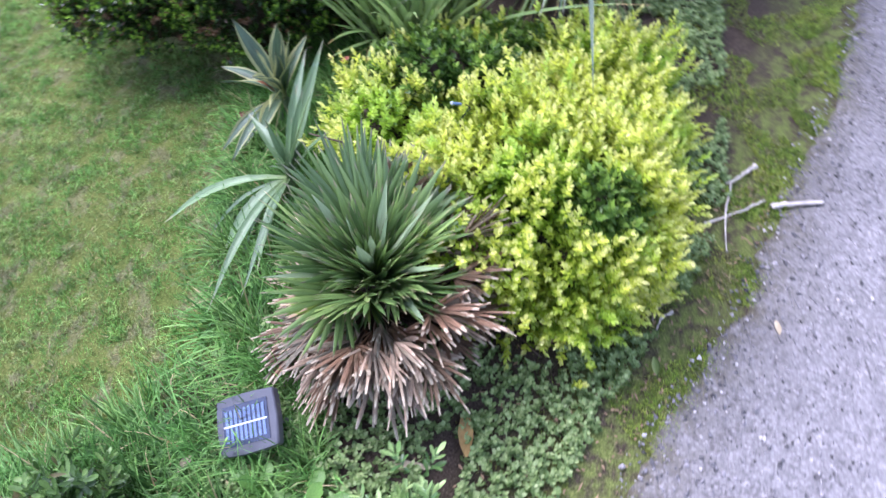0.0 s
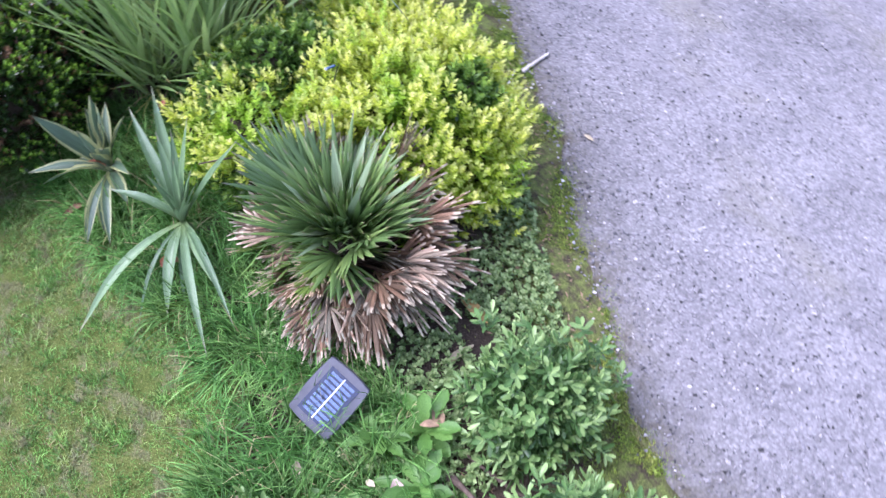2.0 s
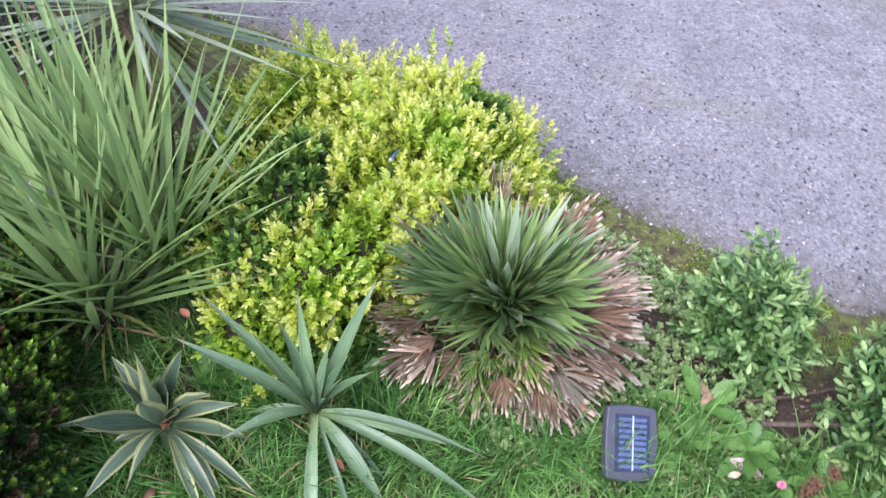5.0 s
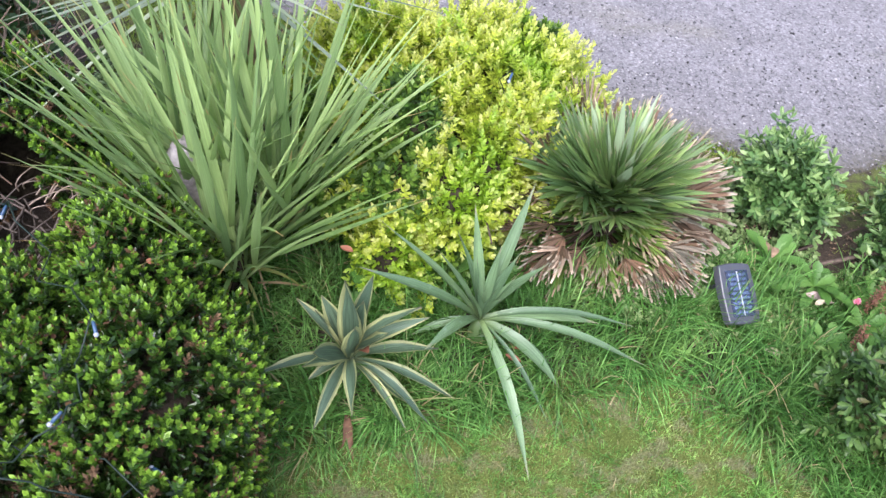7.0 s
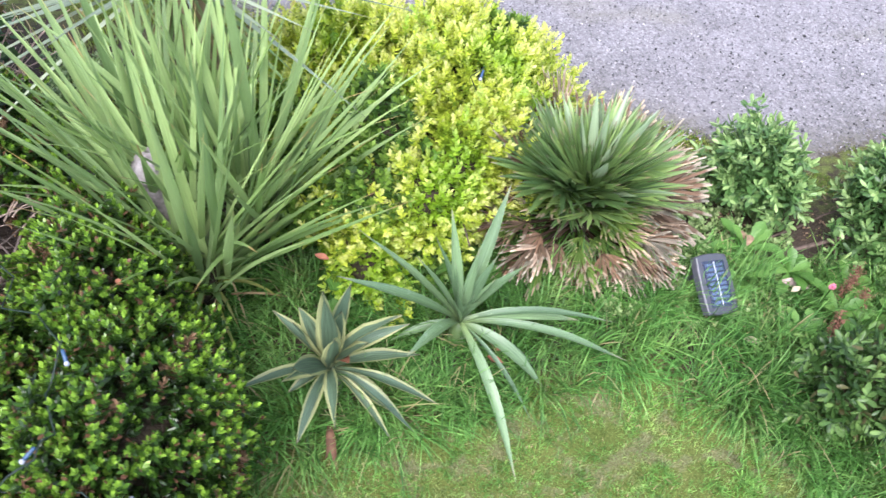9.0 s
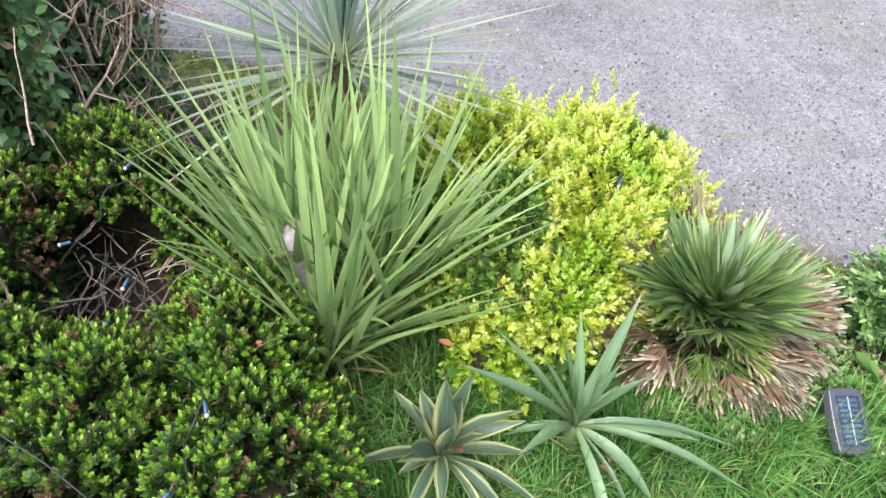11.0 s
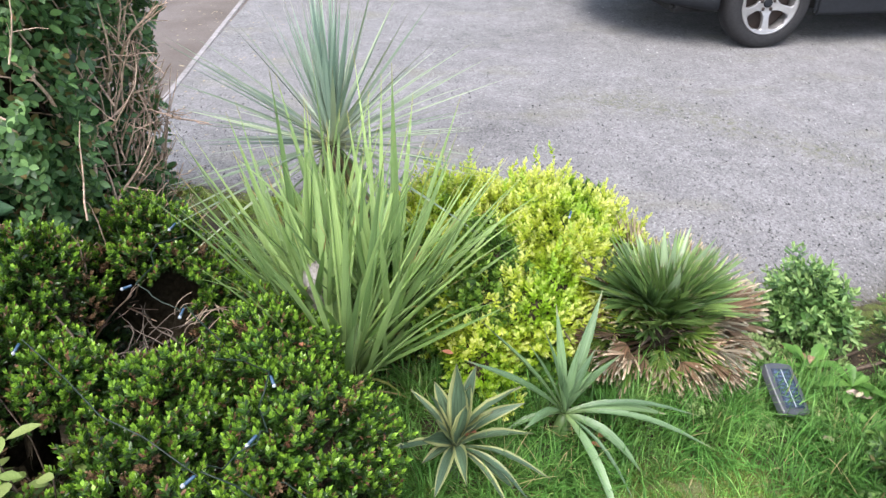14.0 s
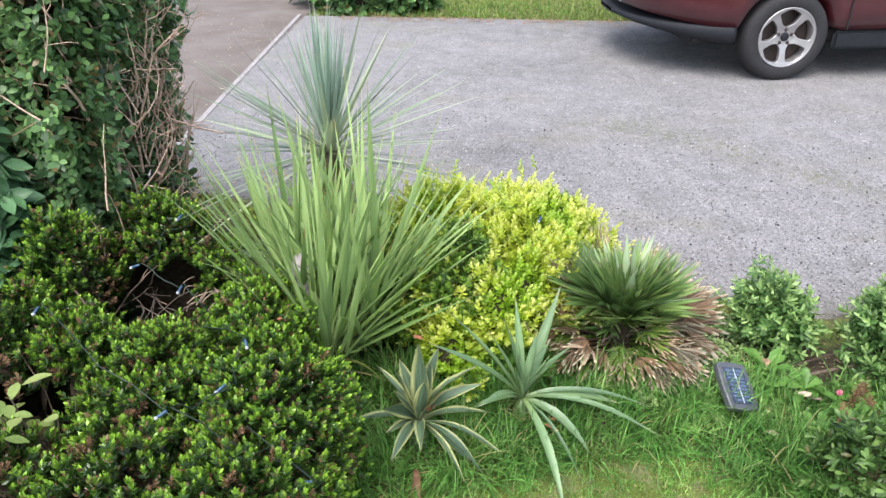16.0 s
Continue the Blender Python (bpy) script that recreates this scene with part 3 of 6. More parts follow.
def slab(name, x0, x1, y_low, y_high, z, mat, label, category, step=0.02, wob=0.0, moss=(), dark=()):
    """A thin paved sheet from y_low(x) to y_high with a worn front edge. moss, dark: patches (x, y, half width, half
    depth, turn).
    """
    xs = np.unique(np.concatenate([np.arange(x0, min(x1, 3.0), step), np.linspace(min(x1, 3.0), x1, 12)])) if x1 > 3 else np.linspace(x0, x1, int((x1 - x0) / step) + 2)
    lo = np.array([y_low(x) + wob * (noise.noise(Vector((x * 6, 1.7, 0))) + 0.6 * noise.noise(Vector((x * 21, 5, 0))) + 0.35 * noise.noise(Vector((x * 60, 9, 0)))) for x in xs])
    t = np.linspace(0.06, 1, 40) ** 2.2
    Y = np.concatenate([lo[None] + d for d in (0, 0.008, 0.02, 0.045)] + [lo[None] + 0.05 + (y_high - lo - 0.05)[None] * t[:, None]])
    X = np.broadcast_to(xs, Y.shape)
    Z = np.full(Y.shape, z)
    Z[:4] = z + np.array((-0.011, -0.005, -0.002, -0.0005))[:, None]
    v = np.stack([X, Y, Z], -1).reshape(-1, 3)
    w = len(xs)
    i = np.arange(len(Y) - 1)[:, None] * w + np.arange(w - 1)[None]
    f = np.stack([i, i + 1, i + 1 + w, i + w], -1).reshape(-1, 4)
    me = np_mesh(name, v, f)
    d = np.exp(-((Y - lo[None]) / 0.1) ** 1.3)
    def patch_mask(spots):
        m = np.zeros(Y.shape)
        for x, y, rx, ry, turn in spots:
            u, w2 = (X - x) * math.cos(turn) + (Y - y) * math.sin(turn), (Y - y) * math.cos(turn) - (X - x) * math.sin(turn)
            m = np.maximum(m, np.exp(-((u / rx) ** 2 + (w2 / ry) ** 2)))
        return m
    a = me.color_attributes.new("dirt", "FLOAT_COLOR", "POINT")
    a.data.foreach_set("color", np.stack([d, patch_mask(moss), patch_mask(dark), d * 0 + 1], -1).astype(np.float32).ravel())
    return tagged(link_mesh(name, me, mat), label, category, kind="structure")


build_ground()
slab("road", -1.96, 16.0, edge_y, 6.93, 0.007, ASPHALT, "worn grey asphalt drive with loose stone chippings", "drive", wob=0.035,
     moss=[(0.75, 3.95, 0.4, 0.16, -0.3), (1.2, 3.65, 0.3, 0.15, -0.85), (1.6, 3.28, 0.36, 0.13, -0.7), (2.2, 2.9, 0.4, 0.12, -0.5)], dark=[(-0.05, 3.55, 0.45, 0.3, 0.5), (0.9, 6.5, 1.6, 0.35, 0.0), (0.3, 5.3, 0.7, 0.3, 0.3)])
slab("path", -4.6, -1.96, lambda x: 2.6, 14.0, 0.004, CONCRETE, "old pale concrete path beside the drive", "path", step=0.2)


def edging():
    bm = bmesh.new()
    bmesh.ops.create_cube(bm, size=1, matrix=Matrix.Translation((-1.975, 4.85, 0.0)) @ Matrix.Rotation(0.022, 4, "Z") @ Matrix.Diagonal((0.046, 4.2, 0.03, 1)))
    bmesh.ops.bevel(bm, geom=bm.edges[:], offset=0.006, segments=2, affect="EDGES")
    tagged(part("edging", bm, KERB), "worn white edging strip along the drive", "edging", kind="structure")


edging()


def thinned(v, f, u, share):
    """The first share of a scatter of blades."""
    m = 2 * len(STUB) * int(share * len(v) / (2 * len(STUB)))
    return v[:m], f[f.max(1) < m], u[:m]


def scatter_lawn():
    n = 240000
    x, y = RNG.uniform(-1.0, 1.25, n), RNG.uniform(-0.35, 1.2, n)
    k = y < lawn_y(x) + 0.06 * RNG.random(n)
    x, y = x[k], y[k]
    thin = np.array([noise.noise(Vector((a * 5, b * 5, 3))) for a, b in zip(x, y)])
    k = RNG.random(len(x)) < 1.05 + 1.4 * thin
    x, y = x[k], y[k]
    n = len(x)
    tall = np.array([1.0 + 0.95 * noise.noise(Vector((a * 24, b * 24, 6))) + 0.5 * noise.noise(Vector((a * 9, b * 9, 1))) for a, b in zip(x, y)])
    az, lean = RNG.uniform(0, 6.283, n), RNG.uniform(0.1, 1.15, n)
    way = np.stack([np.cos(az) * np.sin(lean), np.sin(az) * np.sin(lean), np.cos(lean)], -1)
    v, f, u = strips(np.stack([x, y, rise(x, y) - 0.003], -1), way, RNG.uniform(0.01, 0.029, n) * tall, RNG.uniform(0.0016, 0.003, n), RNG.uniform(0, 0.5, n), STUB)
    v, f, u = thinned(v, f, u, 0.85)
    tagged(link_mesh("lawn_grass", np_mesh("lawn_grass", v, f, u), LAWN), "short patchy mown lawn with yellowed moss", "grass", kind="stuff")


def scatter_long():
    n = 66000
    x, y = RNG.uniform(-0.75, 1.25, n), RNG.uniform(0.6, 1.65, n)
    ly = lawn_y(x)
    k = (y > ly + 0.01) & (y < np.interp(x, (-0.75, -0.3, 0.1, 0.5, 0.75, 1.1), (1.36, 1.5, 1.5, 1.5, 1.52, 1.48)))
    tuft = np.array([noise.noise(Vector((a * 11, b * 11, 8))) for a, b in zip(x, y)])
    k &= RNG.random(n) < 0.55 + 0.9 * tuft
    x, y, tuft = x[k], y[k], tuft[k]
    n = len(x)
    grow = smooth01((y - lawn_y(x) + 0.06) / 0.12)
    az = np.array([noise.noise(Vector((a * 6, b * 6, 4))) for a, b in zip(x, y)]) * 7 + RNG.normal(-1.3, 1.1, n)
    lean = RNG.uniform(0.15, 1.1, n)
    way = np.stack([np.cos(az) * np.sin(lean), np.sin(az) * np.sin(lean) - 0.15, np.cos(lean)], -1)
    ln = (0.04 + grow * RNG.uniform(0.03, 0.18, n)) * (1 + 0.6 * tuft)
    v, f, u = strips(np.stack([x, y, rise(x, y) - 0.004], -1), way, ln, RNG.uniform(0.0024, 0.0052, n), RNG.uniform(0.1, 0.9, n), (1.0, 0.95, 0.75, 0.45, 0.05))
    tagged(link_mesh("long_grass", np_mesh("long_grass", v, f, u), LONG), "long uncut green grass round the planted bed", "grass", kind="stuff")


def scatter_moss():
    n = 74000
    x = RNG.uniform(-1.6, 1.3, n)
    y = edge_y(x) - RNG.gamma(1.6, 0.07, n) + 0.05
    behind = RNG.random(n) < 0.35
    x = np.where(behind, RNG.uniform(-1.35, -0.25, n), x)
    y = np.where(behind, edge_y(x) - RNG.uniform(0.0, 1.1, n), y)
    k = np.array([noise.noise(Vector((a * 7, b * 7, 2))) for a, b in zip(x, y)]) > -0.06
    x, y = x[k], y[k]
    n = len(x)
    az, lean = RNG.uniform(0, 6.283, n), RNG.uniform(0, 1.2, n)
    way = np.stack([np.cos(az) * np.sin(lean), np.sin(az) * np.sin(lean), np.cos(lean)], -1)
    v, f, u = strips(np.stack([x, y, rise(x, y) + 0.001], -1), way, RNG.uniform(0.005, 0.016, n) * np.where(behind[k], 2.0, 1.0), RNG.uniform(0.0015, 0.003, n) * np.where(behind[k], 1.5, 1.0), 0.3, STUB)
    m = grass_mat("moss", (0.22, 0.36, 0.055), (0.34, 0.4, 0.1), 0.45, 0.7, straw=0.03)
    tagged(link_mesh("moss", np_mesh("moss", v, f, u), m), "yellow-green moss strip along the drive edge", "moss", kind="stuff")


def scatter_cover():
    n = 17000
    x, y = RNG.uniform(-1.35, 1.3, n), RNG.uniform(1.25, 2.35, n)
    k = (y < edge_y(x) - 0.13) & ((x > 0.3) | (y > 1.95)) & ((x < 0.93) | (y < 1.5))
    k &= np.array([noise.noise(Vector((a * 6, b * 6, 5))) for a, b in zip(x, y)]) > -0.08 - 0.3 * (x > 0.3)
    x, y = x[k], y[k]
    p = np.stack([x, y, rise(x, y) + RNG.uniform(0.008, 0.04, len(x))], -1)
    ax = unit(np.stack([RNG.normal(0, 0.35, len(x)), RNG.normal(0, 0.35, len(x)), np.ones(len(x))], -1))
    v, f, u = shoots(p, ax, 6, 0.0105, 0.75, 0.014, open_lo=45, open_hi=85, profile=OVAL3, fold=0.0)
    tagged(link_mesh("ground_cover", np_mesh("ground_cover", v, f, u), COVER), "creeping small-leaved green ground cover", "ground cover", kind="stuff")


def scatter_chips():
    n = 40000
    y = 1.9 + RNG.gamma(1.3, 0.9, n)
    x = RNG.uniform(-1.9, 3.2, n)
    k = (y > edge_y(x) - 0.05 * RNG.random(n)) & (y < 6.8)
    x, y = x[k], y[k]
    n = len(x)
    near = np.exp(-(y - edge_y(x)) / 0.12)
    r = np.minimum(RNG.lognormal(math.log(0.0025), 0.45, n) * (1 + 0.3 * near), 0.0065)
    oc = np.array([(1, 0, 0), (0, 1, 0), (-1, 0, 0), (0, -1, 0), (0, 0, 0.7), (0, 0, -0.7)], float)
    fc = np.array([(0, 1, 4), (1, 2, 4), (2, 3, 4), (3, 0, 4), (1, 0, 5), (2, 1, 5), (3, 2, 5), (0, 3, 5)])
    a = RNG.uniform(0, 6.28, n)
    d = oc[None] * RNG.uniform(0.6, 1.3, (n, 6, 1)) + RNG.normal(0, 0.22, (n, 6, 3))
    vx = d[..., 0] * np.cos(a)[:, None] - d[..., 1] * np.sin(a)[:, None]
    vy = d[..., 0] * np.sin(a)[:, None] + d[..., 1] * np.cos(a)[:, None]
    v = np.stack([x[:, None] + vx * r[:, None], y[:, None] + vy * r[:, None], 0.0085 + (d[..., 2] + 0.3) * r[:, None]], -1).reshape(-1, 3)
    f = (np.arange(n)[:, None, None] * 6 + fc[None]).reshape(-1, 3)
    tagged(link_mesh("chippings", np_mesh("chippings", v, f, smooth=False), CHIPS), "loose pale and dark stone chippings on the drive", "gravel", kind="stuff")


def scatter_around():
    """The rest of the lawn round the part that is walked past: coarser tufts."""
    n = 90000
    x, y = RNG.uniform(-4.0, 4.5, n), RNG.uniform(-3.0, 1.95, n)
    k = ~((x > -1.0) & (x < 1.25) & (y > -0.35) & (y < 1.2)) & ~((x > -3.1) & (x < 1.5) & (y > lawn_y(x) + 0.04)) & (y < edge_y(x) - 0.1)
    x, y = x[k], y[k]
    n = len(x)
    az, lean = RNG.uniform(0, 6.283, n), RNG.uniform(0.1, 1.1, n)
    way = np.stack([np.cos(az) * np.sin(lean), np.sin(az) * np.sin(lean), np.cos(lean)], -1)
    v, f, u = strips(np.stack([x, y, rise(x, y) - 0.003], -1), way, RNG.uniform(0.02, 0.05, n), RNG.uniform(0.004, 0.008, n), RNG.uniform(0, 0.5, n), STUB)
    v, f, u = thinned(v, f, u, 0.5)
    tagged(link_mesh("outer_lawn_grass", np_mesh("outer_lawn_grass", v, f, u), LAWN), "mown lawn grass further from the bed", "grass", kind="stuff")


scatter_lawn()
scatter_around()
scatter_long()
scatter_moss()
scatter_cover()
scatter_chips()


# ---- far verge ----
def verge():
    n = 42000
    x, y = RNG.uniform(-1.9, 4.2, n), 6.9 + RNG.gamma(1.4, 0.55, n)
    az, lean = RNG.uniform(0, 6.283, n), RNG.uniform(0.1, 0.9, n)
    way = np.stack([np.cos(az) * np.sin(lean), np.sin(az) * np.sin(lean), np.cos(lean)], -1)
    v, f, u = strips(np.stack([x, y, 0 * x], -1), way, RNG.uniform(0.03, 0.09, n), RNG.uniform(0.004, 0.008, n), 0.3, STUB)
    m = grass_mat("verge_grass", (0.16, 0.3, 0.06), (0.3, 0.34, 0.12), 0.5, 0.7)
    v, f, u = thinned(v, f, u, 0.6)
    tagged(link_mesh("verge_grass", np_mesh("verge_grass", v, f, u), m), "bright green grass verge across the drive", "grass", kind="stuff")
    n = 700
    x = RNG.uniform(-1.6, 3.5, n)
    y = 6.86 + RNG.normal(0, 0.09, n)
    az = RNG.uniform(0, 6.283, n)
    way = np.stack([np.cos(az), np.sin(az), RNG.uniform(0, 0.2, n)], -1)
    v, f, u = strips(np.stack([x, y, 0 * x + 0.014], -1), way, RNG.uniform(0.02, 0.06, n), RNG.uniform(0.01, 0.025, n), 0.1, OVAL)
    tagged(link_mesh("leaf_litter", np_mesh("leaf_litter", v, f, u), LITTER), "fallen brown leaves along the far verge", "leaves", kind="stuff")


verge()


# ---- shrubs ----
def limbs(root, ends, r0, r1, mat_n=5, wob=0.07):
    return [tube(crooked(root + RNG.normal(0, 0.02, 3) * (1, 1, 0), e, mat_n, wob), np.linspace(r0, r1, mat_n)) for e in ends]


def in_hollow(p, hollows):
    """How far each point lies inside a bare hollow (x, y, radius, top) of a bush, from 0 to 1, with a ragged rim."""
    deep = np.zeros(len(p))
    rag = np.array([noise.noise(Vector(q) * 16) for q in p]) * 0.4 if len(hollows) else 0.0
    for x, y, r, top in hollows:
        deep = np.maximum(deep, np.clip((1.2 - np.hypot(p[:, 0] - x, p[:, 1] - y) / r + rag) * 2.5, 0, 1) * (p[:, 2] < top + 0.08 * rag))
    return deep


def shrub(name, label, category, root, lumps, count, mat, per, leaf, wide, stem, core=0.72, group="", spread=0.5, inner=0.55, rough=0.016, lumpy=0.0, thin=0.0, up=0.55, hollows=(), **kw):
    """A leafy bush: stems from one root, solid dark cores painted as inner shade, and shoots of leaves over uneven
    rounded masses.
    """
    root = np.array(root, float)
    thing = empty(name, root, label, category, group)
    p, nrm = lump_surface(lumps, count)
    swell = np.array([noise.noise(Vector(x) * 13) for x in p])
    keep = (RNG.random(len(p)) > thin * (swell < -0.12)) & (in_hollow(p, hollows) < RNG.random(len(p)))
    p, nrm, swell = p[keep], nrm[keep], swell[keep]
    p = p + nrm * (RNG.normal(0, rough, (len(p), 1)) + lumpy * swell[:, None])
    ax = unit(nrm + (0, 0, up) + RNG.normal(0, spread * 0.5, p.shape))
    pieces = [shoots(p, ax, per, leaf, wide, stem, **kw)]
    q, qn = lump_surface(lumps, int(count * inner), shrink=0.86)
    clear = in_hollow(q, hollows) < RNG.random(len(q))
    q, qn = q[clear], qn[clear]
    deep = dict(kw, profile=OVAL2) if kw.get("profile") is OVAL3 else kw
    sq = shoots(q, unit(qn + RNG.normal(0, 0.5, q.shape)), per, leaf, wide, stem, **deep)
    # inner leaves keep to the old tones, which puts shade into their colour
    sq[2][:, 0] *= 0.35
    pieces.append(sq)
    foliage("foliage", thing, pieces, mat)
    L = np.array(lumps)
    ends = [L[RNG.integers(len(L)), :3] + unit(RNG.normal(size=3)) * L[0, 3:6] * 0.6 for _ in range(16)]
    ends = [np.array((e[0], e[1], max(e[2], 0.06))) for e in ends]
    v, f, u = gather(limbs(root, ends, 0.008, 0.002))
    link_mesh("woody_growth", np_mesh("woody_growth", v, f), BARK, thing, "brown woody stems", "stuff")
    # solid lumps in a dark colour stand for the shade between the leaves
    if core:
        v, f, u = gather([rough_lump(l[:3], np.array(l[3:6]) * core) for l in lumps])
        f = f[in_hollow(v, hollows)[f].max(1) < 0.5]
        link_mesh("shade_core", np_mesh("shade_core", v, f), SHADE_STEM_BROWN, thing, "solid dark core coloured as inner shade", "stuff")
    return thing


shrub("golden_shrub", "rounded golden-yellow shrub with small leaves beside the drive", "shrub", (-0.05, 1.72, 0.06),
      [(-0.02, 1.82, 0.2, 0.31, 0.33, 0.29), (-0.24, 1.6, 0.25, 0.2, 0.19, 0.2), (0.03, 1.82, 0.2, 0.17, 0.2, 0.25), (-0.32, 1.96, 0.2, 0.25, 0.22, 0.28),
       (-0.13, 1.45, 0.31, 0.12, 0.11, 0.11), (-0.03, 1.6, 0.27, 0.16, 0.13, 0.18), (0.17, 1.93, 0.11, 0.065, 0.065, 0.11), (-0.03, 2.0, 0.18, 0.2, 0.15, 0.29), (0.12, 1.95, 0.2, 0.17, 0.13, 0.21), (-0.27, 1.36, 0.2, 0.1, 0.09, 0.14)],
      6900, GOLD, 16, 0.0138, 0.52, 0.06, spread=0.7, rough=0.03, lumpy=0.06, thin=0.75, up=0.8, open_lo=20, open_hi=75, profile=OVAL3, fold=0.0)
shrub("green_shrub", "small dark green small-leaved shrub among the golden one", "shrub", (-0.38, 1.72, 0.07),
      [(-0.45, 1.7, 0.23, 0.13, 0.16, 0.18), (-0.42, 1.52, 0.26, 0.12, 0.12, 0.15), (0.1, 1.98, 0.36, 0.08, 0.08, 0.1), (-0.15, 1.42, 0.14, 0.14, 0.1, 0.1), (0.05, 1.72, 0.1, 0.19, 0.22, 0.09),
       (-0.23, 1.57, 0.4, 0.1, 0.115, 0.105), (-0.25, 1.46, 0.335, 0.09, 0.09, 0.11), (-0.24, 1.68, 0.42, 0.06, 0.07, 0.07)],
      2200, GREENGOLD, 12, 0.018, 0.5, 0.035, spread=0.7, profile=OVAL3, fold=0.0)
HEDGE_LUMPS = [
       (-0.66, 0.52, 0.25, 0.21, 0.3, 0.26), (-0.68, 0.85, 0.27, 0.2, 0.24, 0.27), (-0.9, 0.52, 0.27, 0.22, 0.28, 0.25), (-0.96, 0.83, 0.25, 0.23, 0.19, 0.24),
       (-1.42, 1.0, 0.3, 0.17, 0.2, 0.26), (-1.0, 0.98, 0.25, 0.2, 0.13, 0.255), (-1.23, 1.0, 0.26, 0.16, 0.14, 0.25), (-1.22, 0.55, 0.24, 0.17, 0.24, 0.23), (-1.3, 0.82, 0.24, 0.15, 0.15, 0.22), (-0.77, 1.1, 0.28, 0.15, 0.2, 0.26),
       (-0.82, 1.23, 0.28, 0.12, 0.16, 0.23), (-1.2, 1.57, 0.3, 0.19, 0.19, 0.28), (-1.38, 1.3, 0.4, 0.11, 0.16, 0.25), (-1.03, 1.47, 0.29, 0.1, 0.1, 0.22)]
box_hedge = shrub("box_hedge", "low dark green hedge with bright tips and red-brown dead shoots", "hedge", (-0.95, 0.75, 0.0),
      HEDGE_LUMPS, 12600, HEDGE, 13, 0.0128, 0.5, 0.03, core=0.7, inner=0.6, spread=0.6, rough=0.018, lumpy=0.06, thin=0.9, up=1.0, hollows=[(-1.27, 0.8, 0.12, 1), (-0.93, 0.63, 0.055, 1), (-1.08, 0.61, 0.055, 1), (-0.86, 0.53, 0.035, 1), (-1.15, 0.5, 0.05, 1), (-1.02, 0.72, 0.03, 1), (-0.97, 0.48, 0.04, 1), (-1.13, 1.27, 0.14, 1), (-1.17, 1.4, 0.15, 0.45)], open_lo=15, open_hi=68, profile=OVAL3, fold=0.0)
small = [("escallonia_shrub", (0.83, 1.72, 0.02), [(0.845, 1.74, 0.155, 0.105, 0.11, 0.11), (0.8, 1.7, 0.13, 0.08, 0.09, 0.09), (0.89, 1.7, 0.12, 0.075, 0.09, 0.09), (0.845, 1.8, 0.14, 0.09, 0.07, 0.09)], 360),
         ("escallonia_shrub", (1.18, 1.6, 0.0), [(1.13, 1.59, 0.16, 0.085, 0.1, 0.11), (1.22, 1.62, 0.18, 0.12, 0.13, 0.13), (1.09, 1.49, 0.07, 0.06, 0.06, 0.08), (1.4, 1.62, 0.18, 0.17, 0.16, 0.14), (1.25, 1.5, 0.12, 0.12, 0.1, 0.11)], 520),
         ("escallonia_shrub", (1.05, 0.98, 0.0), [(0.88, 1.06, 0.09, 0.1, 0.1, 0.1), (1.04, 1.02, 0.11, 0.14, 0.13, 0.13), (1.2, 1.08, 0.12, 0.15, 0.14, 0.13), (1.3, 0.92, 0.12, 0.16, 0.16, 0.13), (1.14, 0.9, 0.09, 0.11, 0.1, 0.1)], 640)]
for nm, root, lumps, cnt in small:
    # the nearest shrub gets leaves with shade put into their colour
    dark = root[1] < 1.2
    shrub(nm, "low green shrub with reddish dead heads, leaf colour darkened for shade" if dark else "small green shrub with pale-tipped oblong leaves", "shrub", root, lumps, cnt, SHADED_ESCA if dark else ESCA, 11, 0.028 if dark else 0.0255, 0.36, 0.055, core=0.75 if dark else 0.55, rough=0.035, lumpy=0.03, group="shrubs along the drive", spread=0.9, profile=OBOVATE, open_lo=25, open_hi=80)


